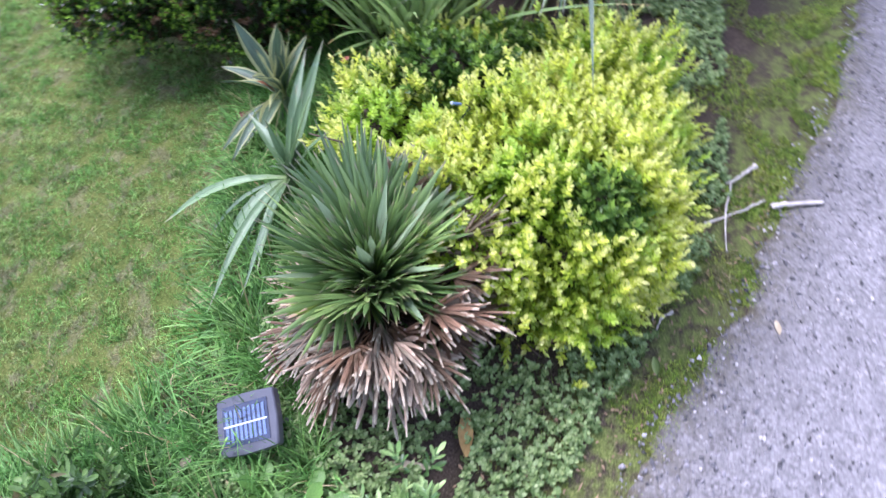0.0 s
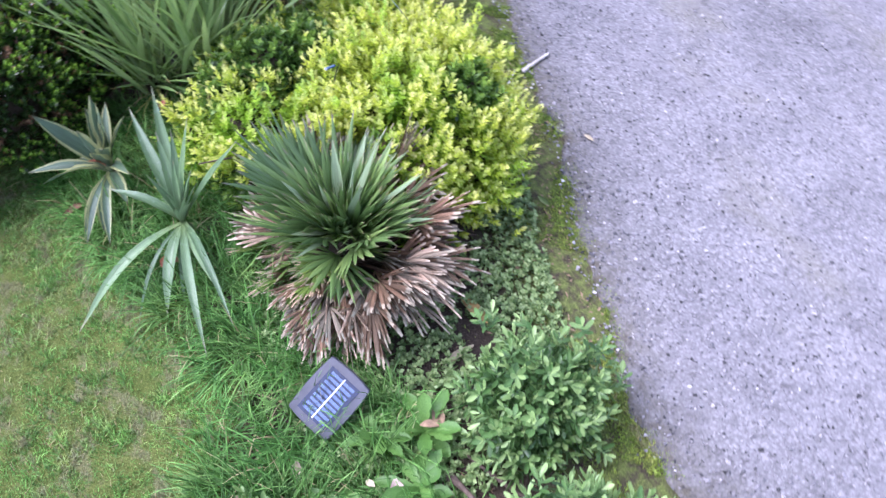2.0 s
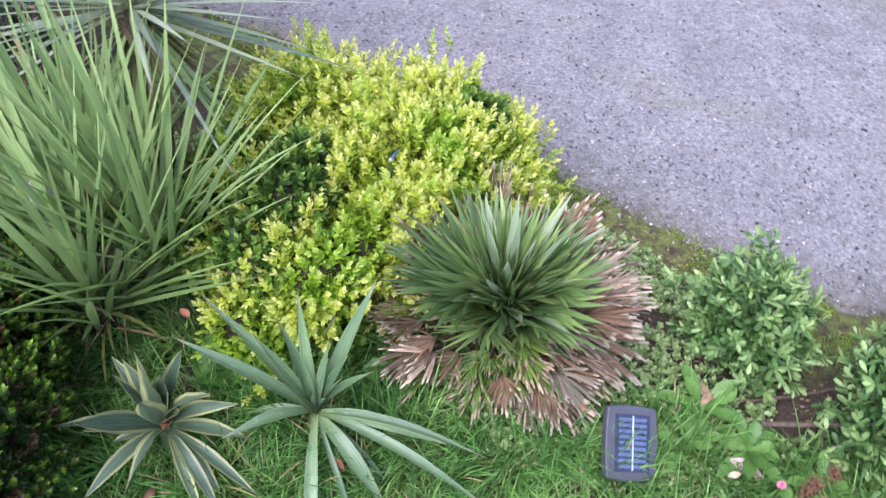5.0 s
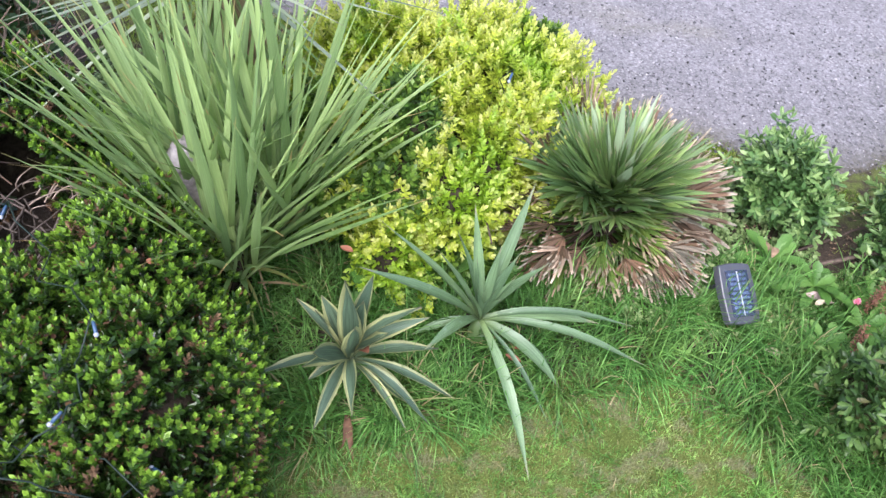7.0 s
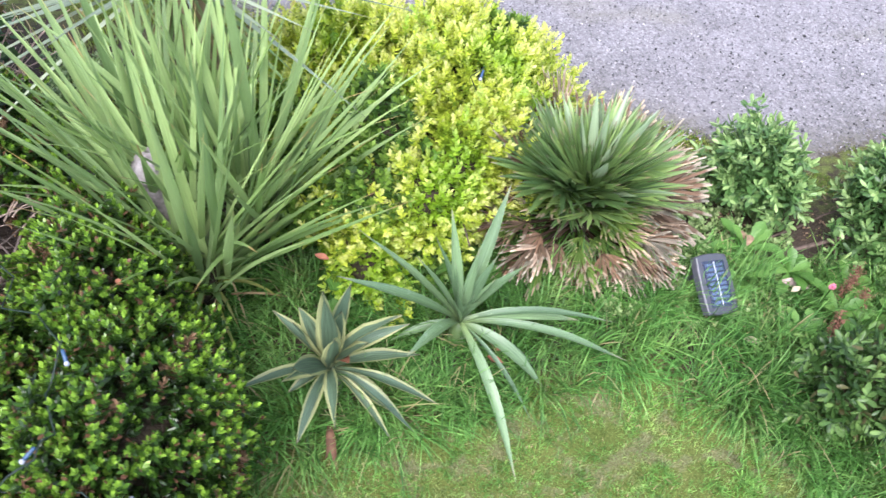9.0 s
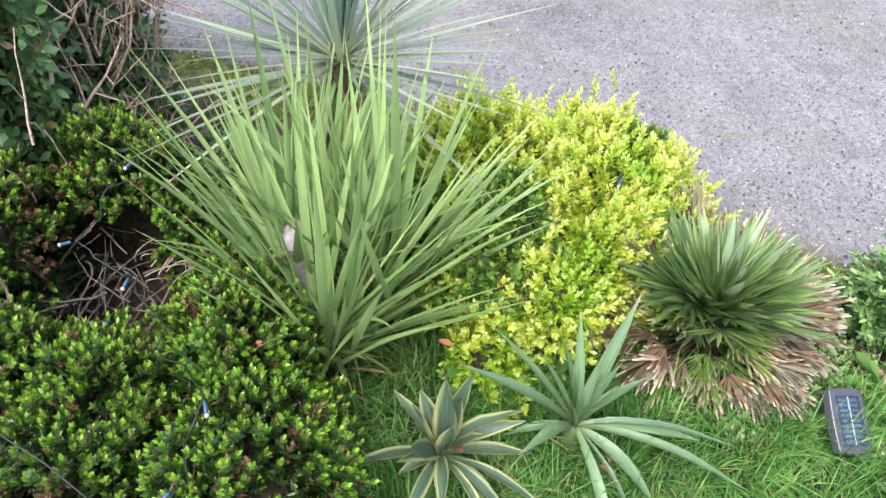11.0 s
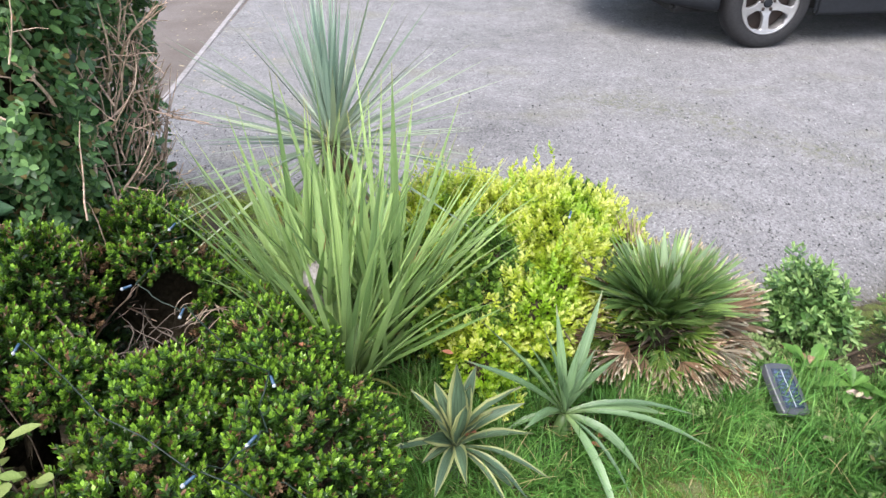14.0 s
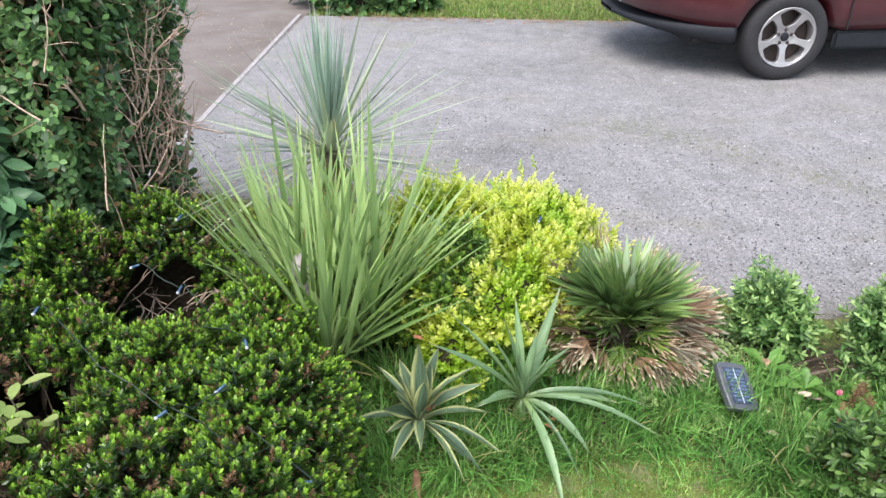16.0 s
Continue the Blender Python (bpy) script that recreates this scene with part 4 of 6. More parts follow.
def tall_hedge():
    thing = empty("privet_hedge", (-2.0, 1.8, 0.0), "tall dark green privet hedge with bare brown twigs at its end", "hedge")
    n = 13500
    face = RNG.random(n)
    x, y, z = RNG.uniform(-3.0, -1.37, n), RNG.uniform(1.55, 2.2, n), RNG.uniform(0.02, 1.62, n)
    nrm = np.zeros((n, 3))
    front, end = face < 0.62, (face >= 0.62) & (face < 0.84)
    top = face >= 0.84
    y[front], nrm[front] = 1.52, (0, -1, 0.2)
    x[end], nrm[end] = -1.38, (1, 0, 0.15)
    z[top], nrm[top] = 1.6, (0, 0, 1)
    p = np.stack([x, y, z], -1)
    bulge = np.array([noise.noise(Vector(q) * 3.2) for q in p]) * 0.11 + RNG.normal(0, 0.035, n)
    p = p + nrm * bulge[:, None]
    gap = np.array([noise.noise(Vector(q) * 6) for q in p])
    keep = ~(end & (RNG.random(n) < 0.02 + 0.15 * (y > 1.98))) & ~(front & (gap < -0.15) & (RNG.random(n) < 0.75))
    p, nrm = p[keep], nrm[keep]
    ax = unit(nrm + RNG.normal(0, 0.55, p.shape) + (0, 0, 0.35))
    foliage("foliage", thing, [shoots(p, ax, 5, 0.029, 0.56, 0.03, open_lo=35, open_hi=85, sag=0.12, fold=0.0)], PRIVET)
    def spray(count, start, way, low, high, r):
        """Bare twigs, each with one or two side spurs."""
        out = []
        for _ in range(count):
            a = start()
            d = unit(RNG.normal(size=3) * (0.3, 0.35, 0.35) + way)
            ln = RNG.uniform(low, high)
            t = np.linspace(0, 1, 6)[:, None]
            line = a + d * ln * t + np.cross(d, unit(RNG.normal(size=3))) * RNG.normal(0, 0.1) * ln * 4 * t * (1 - t) + RNG.normal(0, 0.0015, (6, 3))
            rr = r * RNG.uniform(0.6, 1.3)
            out.append(tube(line, np.linspace(rr, rr * 0.4, 6), 5))
            for _ in range(RNG.integers(1, 4)):
                b = line[RNG.integers(1, 5)]
                e = unit(d + RNG.normal(0, 0.7, 3))
                out.append(tube(crooked(b, b + e * ln * RNG.uniform(0.2, 0.5), 4, 0.04), np.linspace(rr * 0.5, rr * 0.25, 4), 4))
        return gather(out)

    v, f, u = spray(320, lambda: np.array((RNG.uniform(-2.4, -1.42), 1.5 + RNG.normal(0, 0.03), RNG.uniform(0.1, 1.4))), (0.1, -0.1, 0.6), 0.08, 0.28, 0.0016)
    link_mesh("bare_growth", np_mesh("bare_growth", v, f), HEDGE_TWIG, thing, "bare red-brown twigs", "stuff")
    v, f, u = spray(260, lambda: np.array((-1.36 + RNG.normal(0, 0.025), 2.22 - RNG.gamma(1.6, 0.14), RNG.uniform(0.05, 1.45))), (0.16, -0.08, 0.75), 0.08, 0.28, 0.0034)
    thick = spray(70, lambda: np.array((-1.37 + RNG.normal(0, 0.025), RNG.uniform(1.58, 2.2), RNG.uniform(0.05, 1.4))), (0.12, -0.1, 0.8), 0.12, 0.32, 0.0052)
    v, f, u = gather([(v, f, u), thick])
    link_mesh("bare_end", np_mesh("bare_end", v, f), TAN_TWIG, thing, "tangle of pale bare twigs at the clipped end", "stuff")
    st = [tube(crooked((RNG.uniform(-2.8, -1.44), RNG.uniform(1.65, 2.1), 0), (RNG.uniform(-2.8, -1.42), RNG.uniform(1.65, 2.1), 1.5), 7, 0.03), np.linspace(0.014, 0.006, 7)) for _ in range(34)]
    v, f, u = gather(st)
    link_mesh("upright_growth", np_mesh("upright_growth", v, f), BARK, thing, "brown upright stems", "stuff")
    # one dark block, its colour standing for shade within the hedge
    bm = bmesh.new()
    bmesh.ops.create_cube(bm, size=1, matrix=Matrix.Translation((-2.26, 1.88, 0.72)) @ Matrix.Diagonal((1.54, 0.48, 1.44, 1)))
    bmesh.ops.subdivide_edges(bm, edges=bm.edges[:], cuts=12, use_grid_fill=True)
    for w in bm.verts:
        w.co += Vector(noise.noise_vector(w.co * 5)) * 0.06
    part("shade_core", bm, SHADE_STEM_BROWN, thing, "solid dark core coloured as inner shade", "stuff", smooth=True)
    return thing


tall_hedge()
shrub("broad_leaved_shrub", "dark glossy broad-leaved shrub growing against the privet hedge", "shrub", (-1.75, 1.35, 0.0),
      [(-1.66, 1.36, 0.62, 0.16, 0.14, 0.3), (-1.85, 1.3, 0.6, 0.25, 0.2, 0.42), (-1.7, 1.3, 0.3, 0.2, 0.16, 0.25), (-1.53, 1.3, 0.42, 0.13, 0.13, 0.24)], 300, LAUREL, 6, 0.075, 0.5, 0.06, core=0.6, spread=0.7, open_lo=40, open_hi=95, sag=0.2)
shrub("far_shrub", "dark green ivy-like shrub beyond the drive", "shrub", (-1.6, 7.25, 0.0),
      [(-1.55, 7.25, 0.1, 0.4, 0.3, 0.25), (-1.1, 7.3, 0.15, 0.4, 0.3, 0.3), (-1.9, 7.45, 0.2, 0.3, 0.3, 0.3)], 420, PRIVET, 6, 0.07, 0.55, 0.06, core=0.7)


# ---- plants with long leaves ----
def blades(thing, name, base, specs, mat, fold=0.16, profile=SWORD, label="", jitter=0.004):
    """One mesh a leaf. specs: azimuth, elevation (degrees), length, width, sag."""
    for az, el, ln, wd, sg in specs:
        a, e = radians(az), radians(el)
        way = np.array((math.cos(e) * math.cos(a), math.cos(e) * math.sin(a), math.sin(e)))
        b = np.asarray(base) + way * 0.012 + RNG.normal(0, jitter, 3) * (1, 1, 1.6)
        side = np.array((-math.sin(a), math.cos(a), 0.0)) + RNG.normal(0, 0.12, 3)
        v, f, u = strips([b], [way], ln, wd, sg, profile, fold, side[None] * -1, None, None, 2.3)
        link_mesh(name, np_mesh(name, v, f, u), mat, thing, label)


def green_cordyline():
    base = np.array((-0.62, 1.30, 0.2))
    thing = empty("cordyline", (-0.62, 1.30, 0.05), "clump of tall light green sword-shaped cordyline leaves", "plant")
    for off, count, lowest in (((0.0, 0.0, 0.0), 62, 34), ((-0.13, 0.16, 0.02), 54, 40), ((0.09, 0.14, 0.02), 52, 38), ((-0.04, 0.2, 0.02), 28, 55)):
        specs = []
        for k in range(count):
            q = (k + 0.5) / count
            el = 86 - (86 - lowest) * q ** 0.8 + RNG.normal(0, 4)
            ln = RNG.uniform(0.6, 0.82) * (1 - 0.1 * q)
            az = k * 137.508 + RNG.normal(0, 12)
            if el < 54 and not 25 < (az + 180) % 360 - 180 < 120:
                el, ln = 58 + RNG.normal(0, 5), ln * 0.88
            specs.append((az, el, ln, RNG.uniform(0.012, 0.024), RNG.uniform(0.0, 0.26) * (0.4 + 0.6 * q)))
        blades(thing, "leaf", base + np.array(off), specs[: count * 3 // 4], CORD, 0.24, (0.6, 0.8, 0.95, 1.0, 0.95, 0.8, 0.52, 0.22, 0.03), jitter=0.022)
        blades(thing, "leaf", base + np.array(off), specs[count * 3 // 4 :], CORD_OLD, 0.24, (0.6, 0.8, 0.95, 1.0, 0.95, 0.8, 0.52, 0.22, 0.03), jitter=0.022)
    aside = [(RNG.uniform(-15, 50), RNG.uniform(44, 66), RNG.uniform(0.58, 0.74), RNG.uniform(0.013, 0.022), RNG.uniform(0.02, 0.25)) for _ in range(14)]
    blades(thing, "leaf", base + np.array((0.07, 0.1, 0.01)), aside, CORD, 0.22, (0.6, 0.8, 0.95, 1.0, 0.95, 0.8, 0.52, 0.22, 0.03), jitter=0.03)
    low = [(az + RNG.normal(0, 6), RNG.uniform(24, 46), RNG.uniform(0.42, 0.6), RNG.uniform(0.011, 0.019) * (0.55 if az < 0 else 1.0), RNG.uniform(0.02, 0.25)) for az in (-150, -168, -140, 2, 8, 14, 20, 26, 32, 40, 18, 10, 24)]
    low += [(k * 137.5, RNG.uniform(20, 58), RNG.uniform(0.16, 0.34), RNG.uniform(0.009, 0.017), RNG.uniform(0.0, 0.3)) for k in range(12)]
    blades(thing, "leaf", base, low, CORD_OLD, 0.14, (0.6, 0.8, 0.95, 1.0, 0.95, 0.8, 0.52, 0.22, 0.03))
    v, f, u = gather([tube(crooked((-0.62, 1.3, 0.0), (-0.62, 1.3, 0.24), 5, 0.03), (0.035, 0.03, 0.03, 0.035, 0.02), 9)])
    link_mesh("stem", np_mesh("stem", v, f), SHADE_STEM_BROWN, thing, "short fibrous stem")
    n = 12
    az = RNG.uniform(0, 6.28, n)
    way = np.stack([np.cos(az), np.sin(az), RNG.uniform(-0.6, 0.1, n)], -1)
    v, f, u = strips(base + RNG.normal(0, 0.03, (n, 3)), way, RNG.uniform(0.1, 0.24, n), RNG.uniform(0.003, 0.009, n), 0.45, SWORD, 0.15)
    link_mesh("dry_foliage", np_mesh("dry_foliage", v, f, u), DRY, thing, "dry straw-coloured lower leaves", "stuff")
    old = [(RNG.uniform(-100, 20), RNG.uniform(0, 30), RNG.uniform(0.12, 0.2), RNG.uniform(0.007, 0.012), RNG.uniform(0.5, 1.1)) for _ in range(3)]
    blades(thing, "yellowing_leaf", base, old, YELLOWING, 0.2, label="yellowing drooping lower leaf", jitter=0.02)


def blue_cordyline():
    base = np.array((-0.698, 1.83, 0.665))
    thing = empty("young_cordyline", (-0.72, 1.74, 0.03), "young blue-green cordyline with thin spiky leaves on a stem", "plant")
    prof = (0.8, 0.95, 1.0, 0.9, 0.65, 0.3, 0.03)
    upright = [(k * 137.508 + RNG.normal(0, 10), 90 - 22 * ((k + 0.5) / 50) ** 0.7 + RNG.normal(0, 3), RNG.uniform(0.38, 0.5), RNG.uniform(0.011, 0.016), RNG.uniform(0.0, 0.05)) for k in range(50)]
    blades(thing, "leaf", base, upright, BLUE, 0.14, prof)
    spread = [(k * 137.508 + RNG.normal(0, 12), (66 if k % 6 == 0 else 46) - 66 * (k + 0.5) / 92 + RNG.normal(0, 5), RNG.uniform(0.43, 0.6), RNG.uniform(0.012, 0.017), RNG.uniform(0.0, 0.1)) for k in range(92)]
    blades(thing, "leaf", base, [d for d in spread if d[1] > 12 or not -125 < (d[0] + 180) % 360 - 180 < -55], BLUE_OLD, 0.12, prof)
    hang = [(k * 137.508 + RNG.normal(0, 12), RNG.uniform(-68, -26), RNG.uniform(0.24, 0.4), RNG.uniform(0.009, 0.014), RNG.uniform(0.0, 0.25)) for k in range(50)]
    blades(thing, "drooping_leaf", base - np.array((0, 0, 0.02)), hang, CORD_OLD, 0.14, prof, "yellow-green drooping old leaf")
    v, f, u = gather([tube(crooked((-0.72, 1.74, 0.0), base, 7, 0.02), np.linspace(0.035, 0.022, 7), 9)])
    link_mesh("stem", np_mesh("stem", v, f), BARK, thing, "thin scarred stem")
    n = 34
    az = RNG.uniform(0, 6.28, n)
    way = np.stack([np.cos(az) * 0.45, np.sin(az) * 0.45, -RNG.uniform(0.5, 1.0, n)], -1)
    v, f, u = strips(base + RNG.normal(0, 0.015, (n, 3)) - (0, 0, 0.03), way, RNG.uniform(0.25, 0.45, n), RNG.uniform(0.008, 0.016, n), 0.1, SWORD, 0.15)
    link_mesh("dry_foliage", np_mesh("dry_foliage", v, f, u), DRY, thing, "drooping dry straw-coloured leaves", "stuff")


def bowed(base, az, el, ln, arch, n=9):
    """The middle line of a leaf whose tip lies at that azimuth, elevation and distance, bowed upwards on the way."""
    a, e = radians(az), radians(el)
    way = np.array((math.cos(e) * math.cos(a), math.cos(e) * math.sin(a), math.sin(e)))
    side = np.array((math.sin(a), -math.cos(a), 0.0))
    up = np.cross(side, way)
    s = np.linspace(0, 1, n)
    return np.asarray(base) + way * (ln * s)[:, None] + up * (arch * ln * 4 * s * (1 - s) ** 1.25)[:, None], side


def bowed_leaf(thing, name, base, spec, mat, prof, offs, depth, bands=None, twist=0.25, wave=0.0, label="", roll=0.0):
    """One leaf with a rounded or folded section. offs: columns across it from -1 to 1; depth: height of the section at a column."""
    az, el, ln, wd, arch = spec
    prof = np.array(prof)
    c, side = bowed(base, az, el, ln, arch, len(prof))
    s = np.linspace(0, 1, len(prof))
    side = unit(side + RNG.normal(0, 0.1, 3))
    c = c + side * (RNG.normal(0, 0.03) * ln * s ** 2)[:, None]
    tw = roll + RNG.normal(0, twist) * s[:, None]
    up = unit(np.cross(side, unit(np.gradient(c, axis=0))))
    sd, up = side * np.cos(tw) + up * np.sin(tw), up * np.cos(tw) - side * np.sin(tw)
    m, r = len(offs), len(prof)
    lift = RNG.normal(0, wave, (m, r))
    cols = [c + sd * (o * wd / 2 * prof)[:, None] + up * (depth(o) * wd * prof + lift[k] * wd * 0.5)[:, None] for k, o in enumerate(offs)]
    v = np.stack(cols, 1).reshape(-1, 3)
    i = np.arange(r - 1)[:, None] * m + np.arange(m - 1)[None]
    f = np.stack([i, i + 1, i + m + 1, i + m], -1).reshape(-1, 4)
    idx = None if bands is None else np.broadcast_to(np.array(bands), (r - 1, m - 1)).ravel()
    uv = np.stack(np.broadcast_arrays(np.linspace(0, 1, m)[None], s[:, None]), -1).reshape(-1, 2)
    link_mesh(name, np_mesh(name, v, f, uv, idx), mat, thing, label)


def yucca():
    base = np.array((-0.042, 1.205, 0.16))
    thing = empty("yucca", (-0.042, 1.205, 0.06), "grey-green yucca rosette with broad spreading leaves in grass", "plant")
    # azimuth and elevation of the tip, its distance, width, bow
    specs = [(-71, -20, 0.38, 0.032, 0.16), (-33, -23, 0.26, 0.038, 0.17), (-12, -8, 0.41, 0.028, 0.14), (2, -4, 0.29, 0.036, 0.13), (5, -2, 0.37, 0.022, 0.12), (14, 52, 0.23, 0.034, 0.05),
             (59, 55, 0.35, 0.036, 0.02), (111, 71, 0.31, 0.03, 0.02), (126, 71, 0.26, 0.03, 0.03), (172, 64, 0.25, 0.03, 0.03), (170, 49, 0.36, 0.038, 0.04), (-173, 36, 0.34, 0.036, 0.07),
             (-130, 23, 0.21, 0.036, 0.14), (-168, -13, 0.17, 0.026, 0.15), (-52, -26, 0.29, 0.014, 0.18), (-22, -30, 0.26, 0.014, 0.18), (64, 70, 0.21, 0.026, 0.02), (40, 62, 0.2, 0.028, 0.03)]
    specs += [(20 + 111 * k, RNG.uniform(54, 80), RNG.uniform(0.1, 0.2), RNG.uniform(0.018, 0.026), 0.03) for k in range(7)]
    for az, el, ln, wd, arch_by in specs:
        bowed_leaf(thing, "leaf", base, (az, el, ln, wd * 0.84, arch_by), YUCCA, (0.42, 0.6, 0.86, 1.0, 1.0, 0.88, 0.62, 0.3, 0.02), (-1, -0.5, 0, 0.5, 1), lambda o: 0.22 * abs(o) ** 1.3, twist=0.3, wave=0.02)
    v, f = rough_lump((-0.042, 1.205, 0.1), (0.025, 0.025, 0.06))
    link_mesh("stem", np_mesh("stem", v, f), YUCCA, thing)


def agave():
    base = np.array((-0.335, 1.085, 0.16))
    thing = empty("agave", (-0.335, 1.085, 0.03), "small variegated agave with cream-edged blue-green leaves", "plant")
    # azimuth and elevation of the tip, its distance, width, bow
    specs = [(120, 85, 0.25, 0.05, 0.06), (28, 78, 0.19, 0.044, 0.05), (5, 52, 0.25, 0.036, 0.15), (12, 32, 0.21, 0.03, 0.17), (1, 11, 0.2, 0.045, 0.17), (-18, -9, 0.25, 0.03, 0.18),
             (-31, -23, 0.18, 0.045, 0.2), (-33, -15, 0.23, 0.028, 0.2), (-44, -25, 0.21, 0.026, 0.2), (-85, 16, 0.18, 0.036, 0.22), (-104, 11, 0.21, 0.034, 0.16), (-156, 19, 0.22, 0.03, 0.14),
             (-141, 6, 0.11, 0.03, 0.2), (-111, 57, 0.25, 0.045, 0.04), (176, 70, 0.19, 0.036, 0.07), (-57, 76, 0.18, 0.05, 0.04), (159, 49, 0.19, 0.03, 0.12), (-126, 44, 0.19, 0.04, 0.1), (150, 72, 0.2, 0.04, 0.05), (60, 64, 0.22, 0.036, 0.1), (-15, 58, 0.17, 0.04, 0.1)]
    for q in specs:
        edge_l, edge_r = RNG.uniform(0.56, 0.76, 2)
        bowed_leaf(thing, "leaf", base, (q[0], q[1], q[2], q[3] * (1.05 if q[1] > 30 else 0.88), q[4]), [AGAVE, CREAM], (0.5, 0.54, 0.72, 0.94, 1.04, 1.0, 0.8, 0.46, 0.03), (-1, -edge_l, -0.35, 0, 0.35, edge_r, 1), lambda o: 0.2 * (o * o - 1), (1, 0, 0, 0, 0, 1), 0.75, 0.07, roll=0.7 if -130 < q[0] < -100 else 0.0)
    for az, el, ln in ((-78, -20, 0.095), (-92, -14, 0.075)):
        bowed_leaf(thing, "dead_leaf", base + (0.0, -0.1, -0.085), (az, el, ln, 0.017, 0.14), WITHERED, (0.6, 0.8, 1.0, 0.9, 0.7, 0.5, 0.1), (-1, 0, 1), lambda o: 0.3 * abs(o), twist=0.8, label="withered brown lower leaf")
    bowed_leaf(thing, "dead_leaf", base + (0.028, -0.01, 0.045), (-60, 50, 0.06, 0.024, 0.1), RUST, (0.3, 0.9, 1.0, 0.7, 0.1), (-1, 0, 1), lambda o: 0.2 * abs(o), label="rust-brown dead leaf in the rosette")
    v, f = rough_lump(base - (0, 0, 0.06), (0.028, 0.028, 0.07))
    link_mesh("stem", np_mesh("stem", v, f), AGAVE, thing)


def fan(thing, name, hub, axis, radius, n, spread, mat, petiole_from, cup=0.25, sag=0.05, width=1.0, wild=0.06, roll=0.0, trim=0.08, profile=(0.1, 0.5, 1.0, 0.95, 0.72, 0.12)):
    """A palm fan: folded segments, joined near the hub, round the end of a leaf stalk."""
    axis = unit(np.asarray(axis, float))
    side = unit(np.cross(axis, (0.02, 0.03, 1.0)))
    up = np.cross(side, axis)
    side, up = side * math.cos(roll) + up * math.sin(roll), up * math.cos(roll) - side * math.sin(roll)
    th = np.linspace(-spread, spread, n) + RNG.normal(0, 0.025, n)
    way = axis * np.cos(th)[:, None] + side * np.sin(th)[:, None] + up * (cup * (np.abs(th) / spread) ** 1.5)[:, None] + RNG.normal(0, wild, (n, 3))
    ln = radius * (1 - 0.2 * (np.abs(th) / spread) ** 2) * RNG.uniform(1 - 2 * trim, 1 + trim * 0.5, n)
    seg_side = -side * np.cos(th)[:, None] + axis * np.sin(th)[:, None]
    wd = width * 2 * spread / n * radius * 0.45
    v1 = strips(np.repeat([hub], n, 0), way, ln, wd, sag + RNG.normal(0, wild * 0.6, n), profile, 0.3, seg_side, RNG.normal(0, wild * 3, n))
    t = tube(np.stack([petiole_from, (np.asarray(petiole_from) + hub) / 2 + (0, 0, 0.006), hub]), (0.006, 0.0045, 0.0035), 5)
    v, f, u = gather([v1, t])
    link_mesh(name, np_mesh(name, v, f, u), mat, thing)


